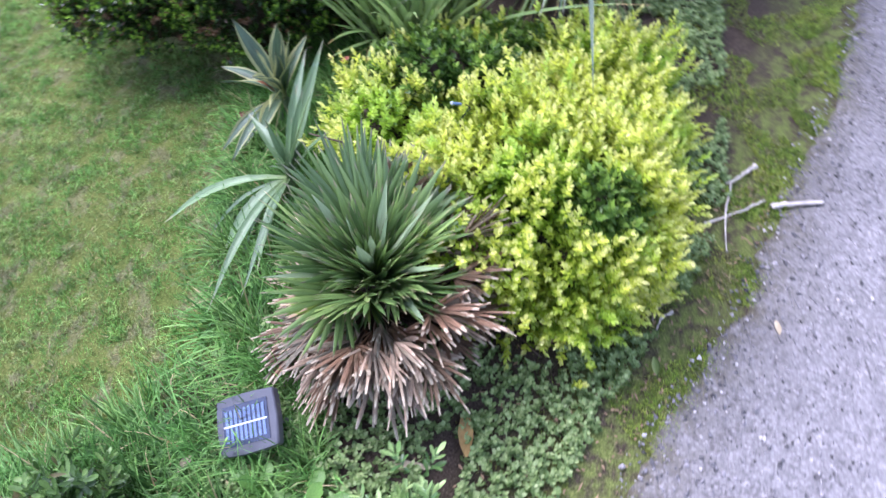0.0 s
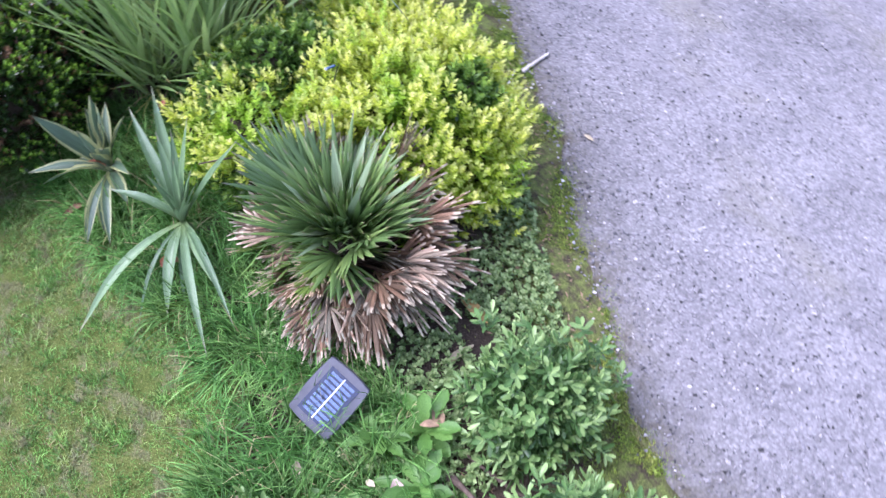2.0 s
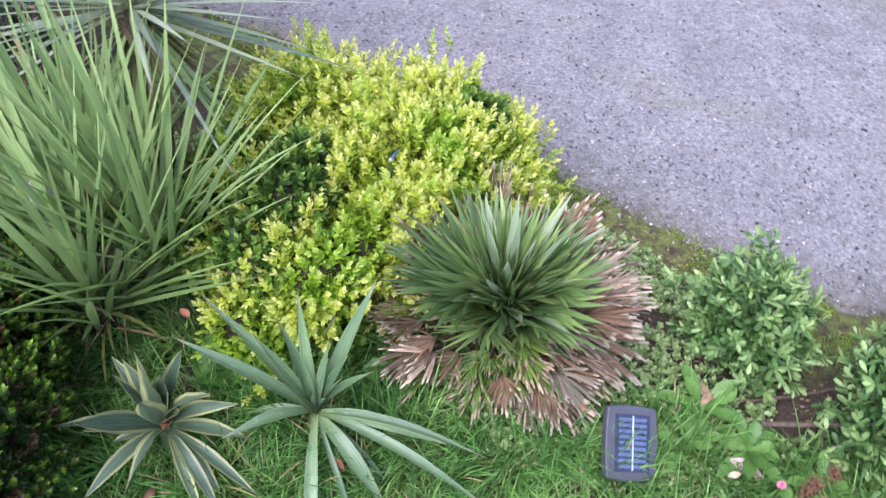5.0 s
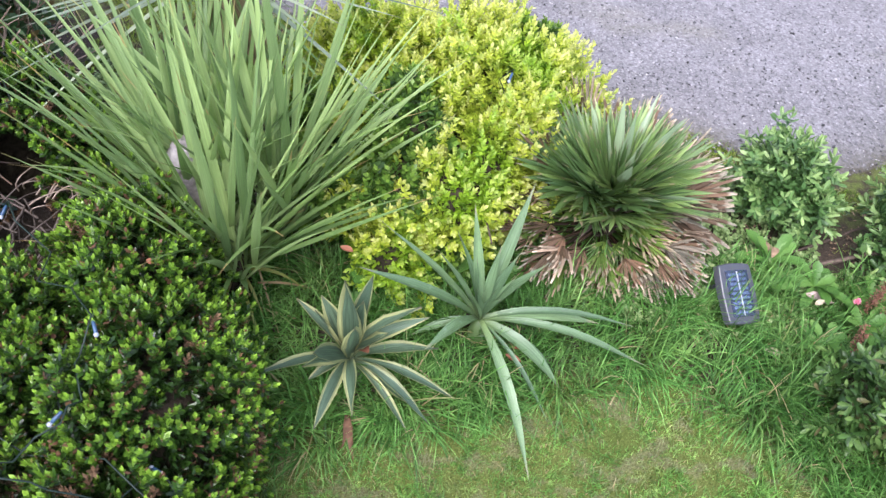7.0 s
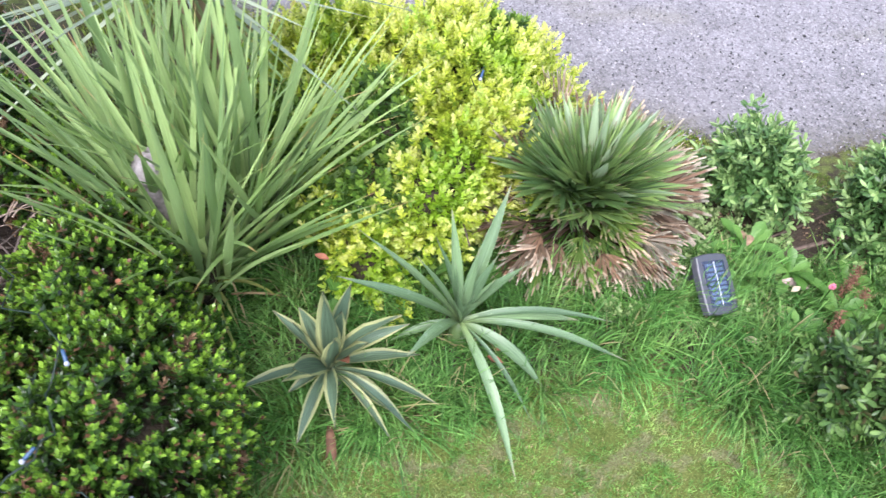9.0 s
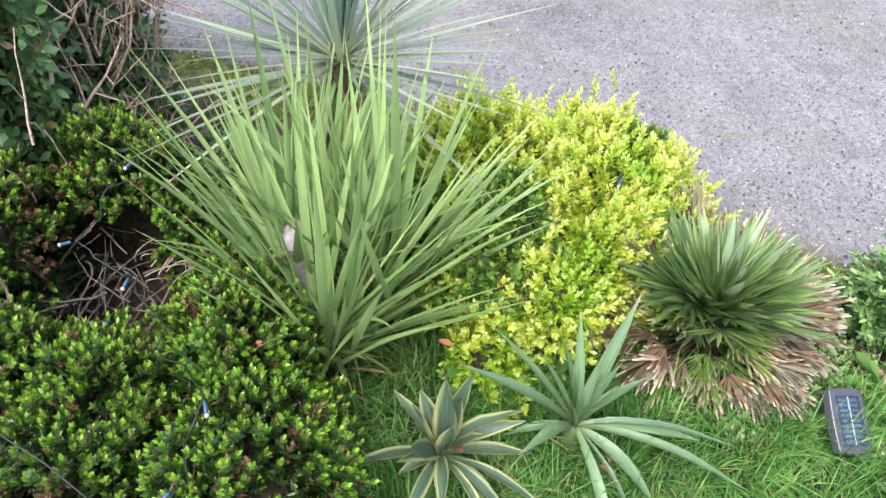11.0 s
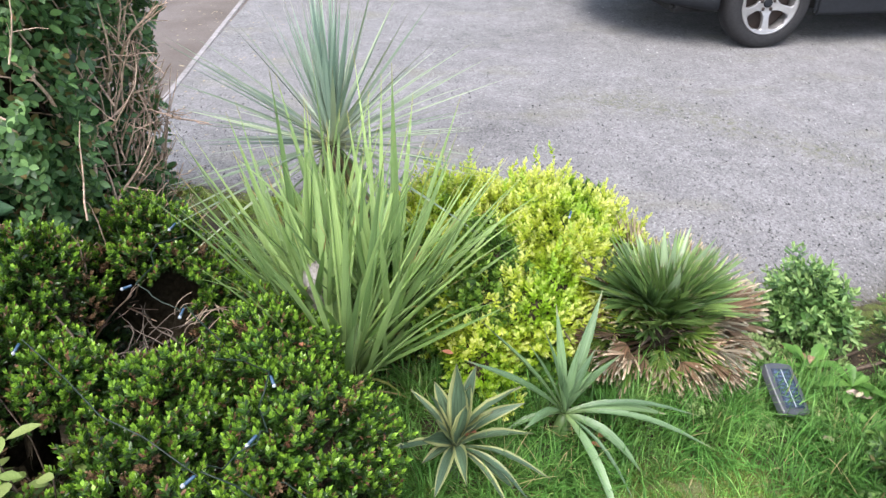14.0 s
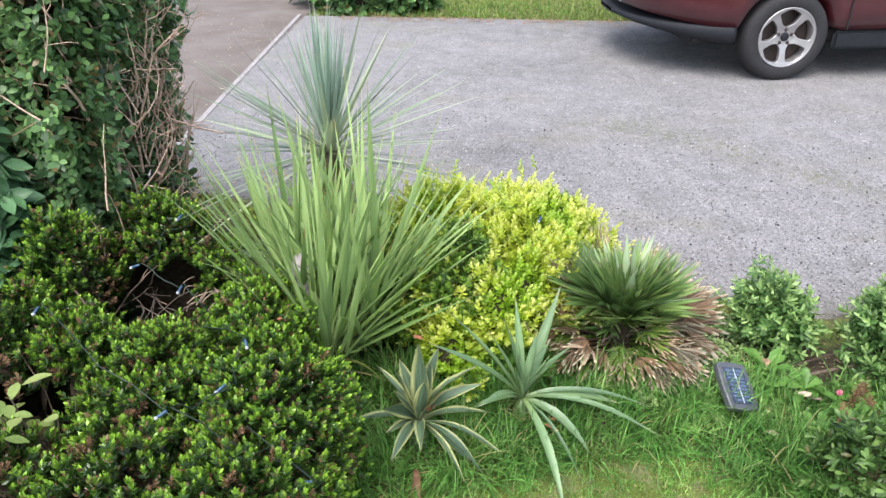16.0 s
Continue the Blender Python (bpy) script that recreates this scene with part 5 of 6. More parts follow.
def fan_palm():
    c = np.array((0.29, 1.53, 0.24))
    thing = empty("fan_palm", (0.28, 1.525, 0.07), "dwarf fan palm, green above with a skirt of dry fronds", "palm")

    def toward(az, el):
        a, e = radians(az), radians(el)
        return np.array((math.cos(e) * math.cos(a), math.cos(e) * math.sin(a), math.sin(e)))

    blade = (0.12, 0.5, 0.85, 1.0, 0.85, 0.5, 0.06)
    for k in range(40):
        q = (k + 0.5) / 40
        az = k * 137.508 + RNG.normal(0, 12)
        ax = toward(az, 84 - 52 * q ** 0.85 + RNG.normal(0, 6))
        long = 1 + 0.3 * q * max(0.0, -math.cos(radians(az)))
        hub = c + ax * (0.03 + RNG.uniform(0.04, 0.13) * q) * (1, 1, 0.85)
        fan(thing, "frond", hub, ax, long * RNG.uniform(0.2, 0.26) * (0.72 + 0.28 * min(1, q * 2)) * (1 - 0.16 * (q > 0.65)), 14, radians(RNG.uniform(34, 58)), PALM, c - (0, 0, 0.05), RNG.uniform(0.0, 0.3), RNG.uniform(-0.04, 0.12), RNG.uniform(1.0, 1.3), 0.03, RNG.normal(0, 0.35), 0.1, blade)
    # short broad green fans facing the lawn
    for k in range(18):
        ax = toward(-185 + 11 * k + RNG.normal(0, 8), RNG.uniform(6, 44))
        fan(thing, "frond", c - (0, 0, 0.03) + ax * RNG.uniform(0.05, 0.11), ax, RNG.uniform(0.09, 0.14), 12, radians(RNG.uniform(40, 66)), PALM if k % 2 else PALM_HALF, c - (0, 0, 0.07), RNG.uniform(0.1, 0.4), RNG.uniform(0.0, 0.2), RNG.uniform(1.1, 1.4), 0.05, RNG.normal(0, 0.4), 0.12, blade)
    for k in range(9):
        ax = toward(-130 + 10 * k + RNG.normal(0, 5), RNG.uniform(-22, 6))
        fan(thing, "frond", c - (0, 0, 0.06) + ax * RNG.uniform(0.07, 0.12), ax, RNG.uniform(0.07, 0.1), 13, radians(RNG.uniform(50, 70)), PALM if k % 2 else PALM_HALF, c - (0, 0, 0.1), RNG.uniform(0.1, 0.3), 0.1, 1.2, 0.05, RNG.normal(0, 0.3), 0.12, blade)
    for k in range(18):
        ax = toward(k * 137.5 + 20, RNG.uniform(28, 84))
        v, f, u = strips([c + ax * 0.06 + (0, 0, 0.03)], [ax], RNG.uniform(0.13, 0.23), RNG.uniform(0.018, 0.032), 0.04, (0.35, 0.8, 1.0, 0.8, 0.45, 0.05), 0.35)
        link_mesh("spear", np_mesh("spear", v, f, u), PALM_YOUNG, thing, "folded pale young leaf")
    # dry fronds in bunches: how many, azimuths, elevations, reach of the stalk, length, share still green, share bleached
    for count, az, el, reach, ln, green, pale in (
            (15, (-6, 38), (4, 30), (0.14, 0.2), (0.13, 0.17), 0.0, 0.65), (26, (-60, -4), (-22, 6), (0.14, 0.2), (0.085, 0.12), 0.12, 0.42),
            (20, (-145, -45), (-24, 2), (0.12, 0.18), (0.075, 0.1), 0.55, 0.2), (26, (158, 235), (-16, 26), (0.17, 0.25), (0.08, 0.12), 0.25, 0.15), (14, (-62, 44), (2, 26), (0.1, 0.15), (0.09, 0.12), 0.2, 0.2), (12, (98, 175), (28, 46), (0.21, 0.26), (0.1, 0.14), 0.0, 0.15),
            (22, (36, 160), (2, 38), (0.15, 0.25), (0.1, 0.15), 0.1, 0.35), (26, (-180, 180), (-55, -20), (0.06, 0.12), (0.06, 0.09), 0.2, 0.1)):
        for k in range(count):
            ax = toward(az[0] + (az[1] - az[0]) * (k + RNG.random()) / count, RNG.uniform(*el))
            hub = c - (0, 0, 0.05) + ax * RNG.uniform(*reach)
            hub[2] = max(hub[2], 0.1)
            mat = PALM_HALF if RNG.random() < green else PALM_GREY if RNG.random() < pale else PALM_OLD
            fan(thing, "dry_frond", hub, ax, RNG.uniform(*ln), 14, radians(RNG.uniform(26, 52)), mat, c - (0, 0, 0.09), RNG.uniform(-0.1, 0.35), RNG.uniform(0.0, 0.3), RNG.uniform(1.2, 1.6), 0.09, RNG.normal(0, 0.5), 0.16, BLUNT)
    v, f, u = gather([tube(((0.28, 1.525, 0.02), (0.28, 1.525, 0.15), (0.28, 1.525, 0.26)), (0.06, 0.055, 0.035), 10)])
    trunk = link_mesh("trunk", np_mesh("trunk", v, f), SHADE_STEM_BROWN, thing, "short brown fibrous trunk")
    for k in range(36):
        ax = toward(k * 137.5, RNG.uniform(-10, 50))
        p = np.array((0.28, 1.525, RNG.uniform(0.08, 0.2))) + ax * 0.04
        v, f = tube(np.stack([p, p + ax * 0.05, p + ax * RNG.uniform(0.08, 0.13) - (0, 0, 0.01)]), (0.008, 0.005, 0.003), 5)
        link_mesh("leaf_stub", np_mesh("leaf_stub", v, f), BARK, trunk, "broken brown leaf stalk")


green_cordyline()
blue_cordyline()
yucca()
agave()
fan_palm()


# ---- solar panel ----
def bowed_box(sx, sy, sz, bow, r):
    """A flat case with slightly bowed sides, rounded corners and a softened rim; its top lies at z 0."""
    pts = []
    for cx, cy, a0 in ((1, 1, 0), (-1, 1, 90), (-1, -1, 180), (1, -1, 270)):
        for a in (5, 25, 45, 65, 85):
            g = radians(a0 + a)
            pts.append((cx * (sx / 2 - r) + r * math.cos(g), cy * (sy / 2 - r) + r * math.sin(g)))
        g = radians(a0 + 90)
        for k in (0.25, 0.5, 0.75):
            w = bow * 4 * k * (1 - k)
            nx, ny = (-cx if a0 % 180 == 0 else cx), (cy if a0 % 180 == 0 else -cy)
            ax, ay = cx * (sx / 2 - r), cy * (sy / 2 - r)
            bx, by = (nx * (sx / 2 - r), cy * (sy / 2 - r)) if a0 % 180 == 0 else (cx * (sx / 2 - r), ny * (sy / 2 - r))
            pts.append((ax + (bx - ax) * k + (r + w) * math.cos(g), ay + (by - ay) * k + (r + w) * math.sin(g)))
    n = len(pts)
    bm = bmesh.new()
    rings = []
    for z, k in ((-sz, 0.94), (-sz * 0.9, 0.98), (-0.006, 1.0), (-0.002, 0.99), (0.0, 0.965)):
        rings.append([bm.verts.new((x * k, y * k, z)) for x, y in pts])
    for a, b in zip(rings[:-1], rings[1:]):
        for i in range(n):
            bm.faces.new((a[i], a[(i + 1) % n], b[(i + 1) % n], b[i]))
    bm.faces.new(rings[-1])
    bm.faces.new(rings[0][::-1])
    return bm


def box(sx, sy, sz, at, r=0.0):
    bm = bmesh.new()
    bmesh.ops.create_cube(bm, size=1, matrix=Matrix.Translation(at) @ Matrix.Diagonal((sx, sy, sz, 1)))
    if r:
        bmesh.ops.bevel(bm, geom=bm.edges[:], offset=r, segments=2, affect="EDGES")
    return bm


def solar_panel():
    thing = empty("solar_panel", (0, 0, 0), "small dark grey solar panel on a stake in grass", "solar panel")
    part("casing", bowed_box(0.118, 0.15, 0.022, 0.004, 0.006), PLASTIC, thing, "weathered dark grey plastic casing")
    part("cell_sheet", box(0.084, 0.118, 0.002, (0, 0, 0.0006)), CELL, thing, "dark blue solar cell")
    for k in range(9):
        part("cell_strip", box(0.066, 0.0072, 0.001, (0, -0.048 + k * 0.012, 0.0021)), STRIP, thing, "blue-grey silicon strip")
    part("cell_bar", box(0.0034, 0.112, 0.001, (0, 0, 0.0024)), SILVER, thing, "bright central contact bar")
    part("bracket", box(0.03, 0.04, 0.02, (0, 0, -0.03), 0.004), PLASTIC, thing)
    part("stake", box(0.012, 0.012, 0.12, (0, 0.03, -0.08), 0.003), PLASTIC, thing)
    x = Vector((0.105, 0.045, -0.042)).normalized()
    y = Vector((-0.028, 0.125, 0.072))
    y = (y - x * y.dot(x)).normalized()
    z = x.cross(y)
    tr, bl = Vector((0.657, 1.42, 0.151)), Vector((0.58, 1.25, 0.121))
    m = Matrix((x, y, z)).transposed().to_4x4()
    m.translation = (tr + bl) / 2
    thing.matrix_basis = m


solar_panel()


# ---- string of garden lights ----
def string_lights():
    spots = [(-1.07, 1.40, 0.60, 60), (-1.13, 1.2, 0.55, 10), (-0.985, 1.14, 0.515, 80), (-0.715, 0.863, 0.55, 115), (-0.73, 0.7, 0.55, 50), (-0.808, 0.578, 0.58, 40), (-0.6, 0.68, 0.44, -30), (-0.52, 0.56, 0.44, -20), (-1.27, 0.95, 0.56, 80), (0.004, 1.643, 0.51, 70)]
    thing = empty("string_lights", (-0.8, 0.8, 0.5), "string of small blue-and-white garden lights lying over the hedge", "string lights")
    pts = []
    for x, y, z, az in spots:
        a = radians(az)
        d = np.array((math.cos(a), math.sin(a), 0.35))
        d = unit(d)
        p = np.array((x, y, z + 0.012))
        v, f = tube(np.stack([p - d * 0.002, p, p + d * 0.018, p + d * 0.02]), (0.002, 0.0036, 0.0032, 0.002), 9)
        s = link_mesh("socket", np_mesh("socket", v, f), SOCKET, thing, "blue plastic lamp holder")
        v, f = rough_lump(p - d * 0.005, (0.0046, 0.0046, 0.0046), 10, 7, 0.02)
        link_mesh("bulb", np_mesh("bulb", v, f), LENS, s, "frosted white bulb")
        pts.append(p + d * 0.03)
    path = []
    end = pts.pop()
    v, f = tube(crooked(end, end - (0.03, 0.02, 0.12), 5, 0.08), 0.0016, 5)
    link_mesh("wire", np_mesh("wire", v, f), WIRE, thing)
    for a, b in zip(pts[:-1], pts[1:]):
        q = crooked(a, b, 7, 0.05)
        q[1:-1, 2] -= 0.02
        path.extend(q[:-1])
    v, f = tube(np.array(path + [pts[-1]]), 0.0016, 5)
    link_mesh("wire", np_mesh("wire", v, f), WIRE, thing, "thin dark green wire")


string_lights()


# ---- small things on the ground ----
def stick(name, label, pts, r, mat, category="twig"):
    q = np.array(pts, float)
    s = np.linspace(0, len(q) - 1, 10)
    line = np.stack([np.interp(s, np.arange(len(q)), q[:, k]) for k in range(3)], -1) + RNG.normal(0, r * 0.18, (10, 3))
    v, f = tube(line, np.linspace(r * 0.62, r * 0.3, 10) * RNG.uniform(0.65, 1.35, 10), 5)
    v = v + RNG.normal(0, r * 0.12, v.shape)
    tagged(link_mesh(name, np_mesh(name, v, f), mat), label, category)


stick("stick", "bleached white split stick on the asphalt", [(-0.34, 2.46, 0.014), (-0.35, 2.52, 0.018), (-0.385, 2.61, 0.016)], 0.012, BONE)
stick("stick", "bleached thin forked twig on the moss", [(-0.24, 2.29, 0.012), (-0.29, 2.37, 0.018), (-0.36, 2.45, 0.014)], 0.006, BONE)
stick("stick", "bleached thin twig across another one", [(-0.48, 2.42, 0.014), (-0.4, 2.36, 0.02), (-0.28, 2.34, 0.02), (-0.15, 2.34, 0.013)], 0.006, BONE)
stick("stick", "bleached broad sliver of bark on the moss", [(-0.49, 2.43, 0.014), (-0.44, 2.39, 0.018), (-0.4, 2.35, 0.014)], 0.012, BONE)
stick("stick", "pale curled strip of bark by the shrub", [(0.04, 2.2, 0.015), (0.07, 2.17, 0.024), (0.11, 2.16, 0.016)], 0.008, PALE_BARK)
stick("stick", "pale dry strip of leaf by the shrub", [(0.07, 2.21, 0.012), (0.1, 2.18, 0.02), (0.14, 2.17, 0.014)], 0.006, BONE)
stick("branch", "cut brown branch lying under the shrubs", [(0.87, 1.50, 0.05), (0.98, 1.53, 0.07), (1.08, 1.545, 0.075), (1.2, 1.5, 0.06), (1.3, 1.5, 0.05)], 0.013, BARK, "branch")
stick("branch", "thin dark cut branch lying by the drive", [(0.84, 1.56, 0.035), (0.95, 1.6, 0.05), (1.05, 1.65, 0.05), (1.14, 1.69, 0.04)], 0.008, BARK, "branch")
stick("branch", "thin forked twig under the shrub", [(1.03, 1.54, 0.06), (1.02, 1.46, 0.05), (1.0, 1.38, 0.04)], 0.004, BARK, "branch")


def one_leaf(name, label, at, way, ln, wd, mat, lift=0.25, category="leaf"):
    v, f, u = strips([at], [way], ln, wd, lift, LANCE, 0.3)
    tagged(link_mesh(name, np_mesh(name, v, f, u), mat), label, category)


one_leaf("fallen_leaf", "pale straw-coloured fallen leaf on the asphalt", (0.045, 2.455, 0.014), (0.5, 0.1, 0.12), 0.045, 0.016, STRAW)
one_leaf("fallen_leaf", "yellow-green fallen leaf at the drive edge", (0.21, 2.17, 0.014), (0.9, 0.15, 0.15), 0.05, 0.02, PALE)
one_leaf("fallen_leaf", "dry tan leaf standing in the ground cover", (0.56, 1.785, 0.05), (-0.9, -0.2, 0.3), 0.11, 0.034, plain("golden_tan_leaf", (0.42, 0.28, 0.1), 0.7, 0.4, 60, 0.25, bump=0.001))
one_leaf("fallen_leaf", "pale dry strap leaf on the ground cover", (0.6, 1.72, 0.05), (0.1, -1, 0.15), 0.12, 0.022, STRAW)
one_leaf("fallen_leaf", "rust-red dead leaf beside the yucca", (0.04, 1.14, 0.14), (0.7, 0.3, 0.3), 0.04, 0.02, RUST)
one_leaf("fallen_leaf", "rust-red dead leaf beside the yucca", (0.02, 1.13, 0.13), (0.8, -0.4, 0.2), 0.04, 0.018, RUST)
one_leaf("fallen_leaf", "rust-red dead leaf lying on the low hedge", (-0.7, 1.065, 0.505), (0.8, -0.3, 0.2), 0.03, 0.016, RUST)
one_leaf("fallen_leaf", "rust-orange dead leaf on the golden shrub", (-0.34, 1.27, 0.31), (-0.7, 0.3, 0.2), 0.035, 0.018, RUST)
one_leaf("fallen_leaf", "pale dry leaf beside the solar panel", (0.68, 1.22, 0.06), (0.7, -0.2, 0.2), 0.045, 0.022, STRAW)
one_leaf("fallen_leaf", "pale grey leaf in the grass", (0.82, 1.33, 0.11), (0.8, 0.3, 0.5), 0.03, 0.016, STRAW)


def litter():
    n = 900
    x = np.concatenate([RNG.uniform(-0.5, 0.8, n // 2), RNG.uniform(0.72, 1.3, n // 2)])
    y = np.concatenate([edge_y(x[: n // 2]) - RNG.gamma(2.2, 0.08, n // 2), RNG.uniform(1.2, 1.8, n // 2)])
    az = RNG.uniform(0, 6.283, n)
    way = np.stack([np.cos(az), np.sin(az), RNG.uniform(-0.05, 0.4, n)], -1)
    v, f, u = strips(np.stack([x, y, rise(x, y) + 0.012], -1), way, RNG.lognormal(math.log(0.011), 0.45, n), RNG.uniform(0.002, 0.006, n), 0.2, LANCE, 0.2)
    tagged(link_mesh("leaf_litter", np_mesh("leaf_litter", v, f, u), LITTER), "dry brown leaf litter on bare soil", "leaves", kind="stuff")
    n = 420
    x, y = RNG.uniform(-3.3, -1.3, n), RNG.uniform(2.9, 6.9, n)
    az = RNG.uniform(0, 6.283, n)
    way = np.stack([np.cos(az), np.sin(az), RNG.uniform(-0.05, 0.3, n)], -1)
    v, f, u = strips(np.stack([x, y, 0 * x + 0.012], -1), way, RNG.lognormal(math.log(0.016), 0.4, n), RNG.uniform(0.006, 0.014, n), 0.2, LANCE, 0.2)
    tagged(link_mesh("leaf_litter", np_mesh("leaf_litter", v, f, u), STRAW), "small pale fallen leaves scattered on the paving", "leaves", kind="stuff")


litter()


def round_leaves():
    thing = empty("broad_weed", (-0.3, 1.28, 0.08), "weed with large rounded bright green leaves", "weed")
    for at, way, ln in (((-0.35, 1.29, 0.19), (0.9, 0.3, 0.25), 0.1), ((-0.36, 1.25, 0.15), (0.8, -0.1, 0.1), 0.1), ((-0.3, 1.36, 0.19), (0.6, 0.2, 0.5), 0.08), ((-0.1, 1.34, 0.17), (0.3, 0.5, 0.7), 0.08), ((0.02, 1.33, 0.15), (0.6, 0.4, 0.5), 0.07)):
        v, f, u = strips([at], [way], ln, ln * 0.74, 0.35, (0.45, 0.95, 1.0, 0.75, 0.1), 0.24, x_uv=[0.5])
        lf = link_mesh("leaf", np_mesh("leaf", v, f, u), WEED, thing)
        v, f = tube(crooked((at[0], at[1], 0.06), at, 4, 0.05), 0.003, 5)
        link_mesh("stalk", np_mesh("stalk", v, f), WEED, lf)


round_leaves()


def weed(at, n, ln, wd):
    thing = empty("dandelion", at, "low dandelion-like weed with long green leaves", "weed", "weeds beside the panel")
    for k in range(n):
        a = k * 2.4 + RNG.normal(0, 0.2)
        e = RNG.uniform(0.3, 1.15)
        l = ln * RNG.uniform(0.5, 0.95)
        v, f, u = strips([at], [(math.cos(a) * math.cos(e), math.sin(a) * math.cos(e), math.sin(e))], l, wd * 0.8, 0.4, (0.16, 0.42, 0.4, 0.7, 0.62, 0.95, 0.85, 0.9, 0.55, 0.08), 0.2, x_uv=[RNG.uniform(0.3, 1)])
        link_mesh("leaf", np_mesh("leaf", v, f, u), WEED, thing)


for at, n, ln, wd in (((0.76, 1.5, 0.07), 10, 0.15, 0.045), ((0.87, 1.43, 0.06), 11, 0.14, 0.04), ((0.73, 1.4, 0.07), 9, 0.12, 0.035), ((0.96, 1.3, 0.05), 11, 0.13, 0.04), ((0.84, 1.24, 0.05), 10, 0.12, 0.035), ((1.02, 1.4, 0.04), 10, 0.12, 0.035), ((0.9, 1.15, 0.04), 9, 0.12, 0.03), ((1.12, 1.28, 0.04), 10, 0.13, 0.04)):
    weed(at, n, ln, wd)


def clover():
    thing = empty("clover_flower", (0.92, 1.33, 0.03), "pink flower head in the grass", "flower")
    n = 60
    d = unit(RNG.normal(size=(n, 3)))
    v, f, u = strips(np.repeat([(0.92, 1.33, 0.13)], n, 0), d, 0.01, 0.005, 0.0, OVAL)
    link_mesh("flower_head", np_mesh("flower_head", v, f, u), PINK, thing)
    v, f = tube(((0.92, 1.33, 0.0), (0.922, 1.332, 0.07), (0.92, 1.33, 0.125)), 0.002, 5)
    link_mesh("stalk", np_mesh("stalk", v, f), WEED, thing)


clover()


def dock_spike(x, y, h):
    """A seeding dock: a stalk with whorls of small dry seeds."""
    z0 = float(rise(x, y)) - 0.01
    thing = empty("dock_spike", (x, y, z0), "rust-brown seeding dock spike standing in grass", "weed", "dock spikes beside the drive")
    top = np.array((x + RNG.normal(0, 0.015), y + RNG.normal(0, 0.015), z0 + h))
    line = crooked((x, y, z0), top, 6, 0.02)
    v, f = tube(line, np.linspace(0.003, 0.0015, 6), 5)
    link_mesh("stalk", np_mesh("stalk", v, f), SEED, thing)
    n = 170
    s = RNG.uniform(0.5, 1.0, n)
    p = np.stack([np.interp(s, np.linspace(0, 1, 6), line[:, k]) for k in range(3)], -1) + RNG.normal(0, 0.007, (n, 3))
    v, f, u = strips(p, RNG.normal(size=(n, 3)), 0.006, 0.004, 0.0, OVAL)
    link_mesh("seed_head", np_mesh("seed_head", v, f, u), SEED, thing, "rust-brown seeds", "stuff")


for x, y, h in ((0.9, 1.2, 0.19), (0.98, 1.35, 0.14), (1.03, 1.31, 0.13), (1.06, 1.4, 0.12)):
    dock_spike(x, y, h)
one_leaf("fallen_leaf", "broad pale pinkish dead leaf lying on grass", (0.83, 1.39, 0.075), (1.0, -0.25, 0.12), 0.075, 0.036, plain("pale_pink_dead_leaf", (0.5, 0.38, 0.33), 0.75, 0.35, 60, 0.2, bump=0.001))
one_leaf("fallen_leaf", "large curled brown dead leaf under the shrub", (0.72, 1.55, 0.09), (0.8, -0.3, 0.35), 0.08, 0.03, LITTER, 0.6)
one_leaf("fallen_leaf", "brown dead leaf caught beside the weeds", (0.755, 1.49, 0.1), (0.3, 0.5, 0.5), 0.06, 0.02, LITTER, 0.7)


def rock():
    thing = empty("stone_ornament", (-0.705, 1.375, 0.06), "pale weathered stone ornament hidden among cordyline leaves", "ornament")
    v, f = rough_lump((-0.705, 1.375, 0.475), (0.036, 0.034, 0.048), 14, 9, 0.3, 5.0)
    link_mesh("top", np_mesh("top", v, f), STONE, thing)
    v, f = tube(((-0.705, 1.375, 0.05), (-0.705, 1.375, 0.25), (-0.705, 1.375, 0.45)), (0.05, 0.03, 0.026), 10)
    link_mesh("pedestal", np_mesh("pedestal", v, f), STONE, thing)


rock()


def pale_seedling():
    thing = empty("pale_seedling", (-1.2, 0.8, 0.0), "pale broad-leaved shoots pushing through the hedge", "weed")
    n = 44
    p = np.stack([RNG.normal(-1.25, 0.07, n), RNG.normal(0.8, 0.11, n), RNG.uniform(0.24, 0.48, n)], -1)
    az = RNG.uniform(0, 6.28, n)
    way = np.stack([np.cos(az), np.sin(az), RNG.uniform(-0.1, 0.6, n)], -1)
    v, f, u = strips(p, way, RNG.uniform(0.04, 0.07, n), RNG.uniform(0.022, 0.036, n), 0.35, (0.15, 0.8, 1.0, 0.75, 0.05), 0.15, x_uv=RNG.random(n))
    link_mesh("foliage", np_mesh("foliage", v, f, u), PALE, thing, "", "stuff")
    for q in p[:24]:
        v, f = tube(crooked((-1.17, 0.8, 0.02), q, 5, 0.04), 0.002, 4)
        link_mesh("stem", np_mesh("stem", v, f), BARK, thing)


pale_seedling()


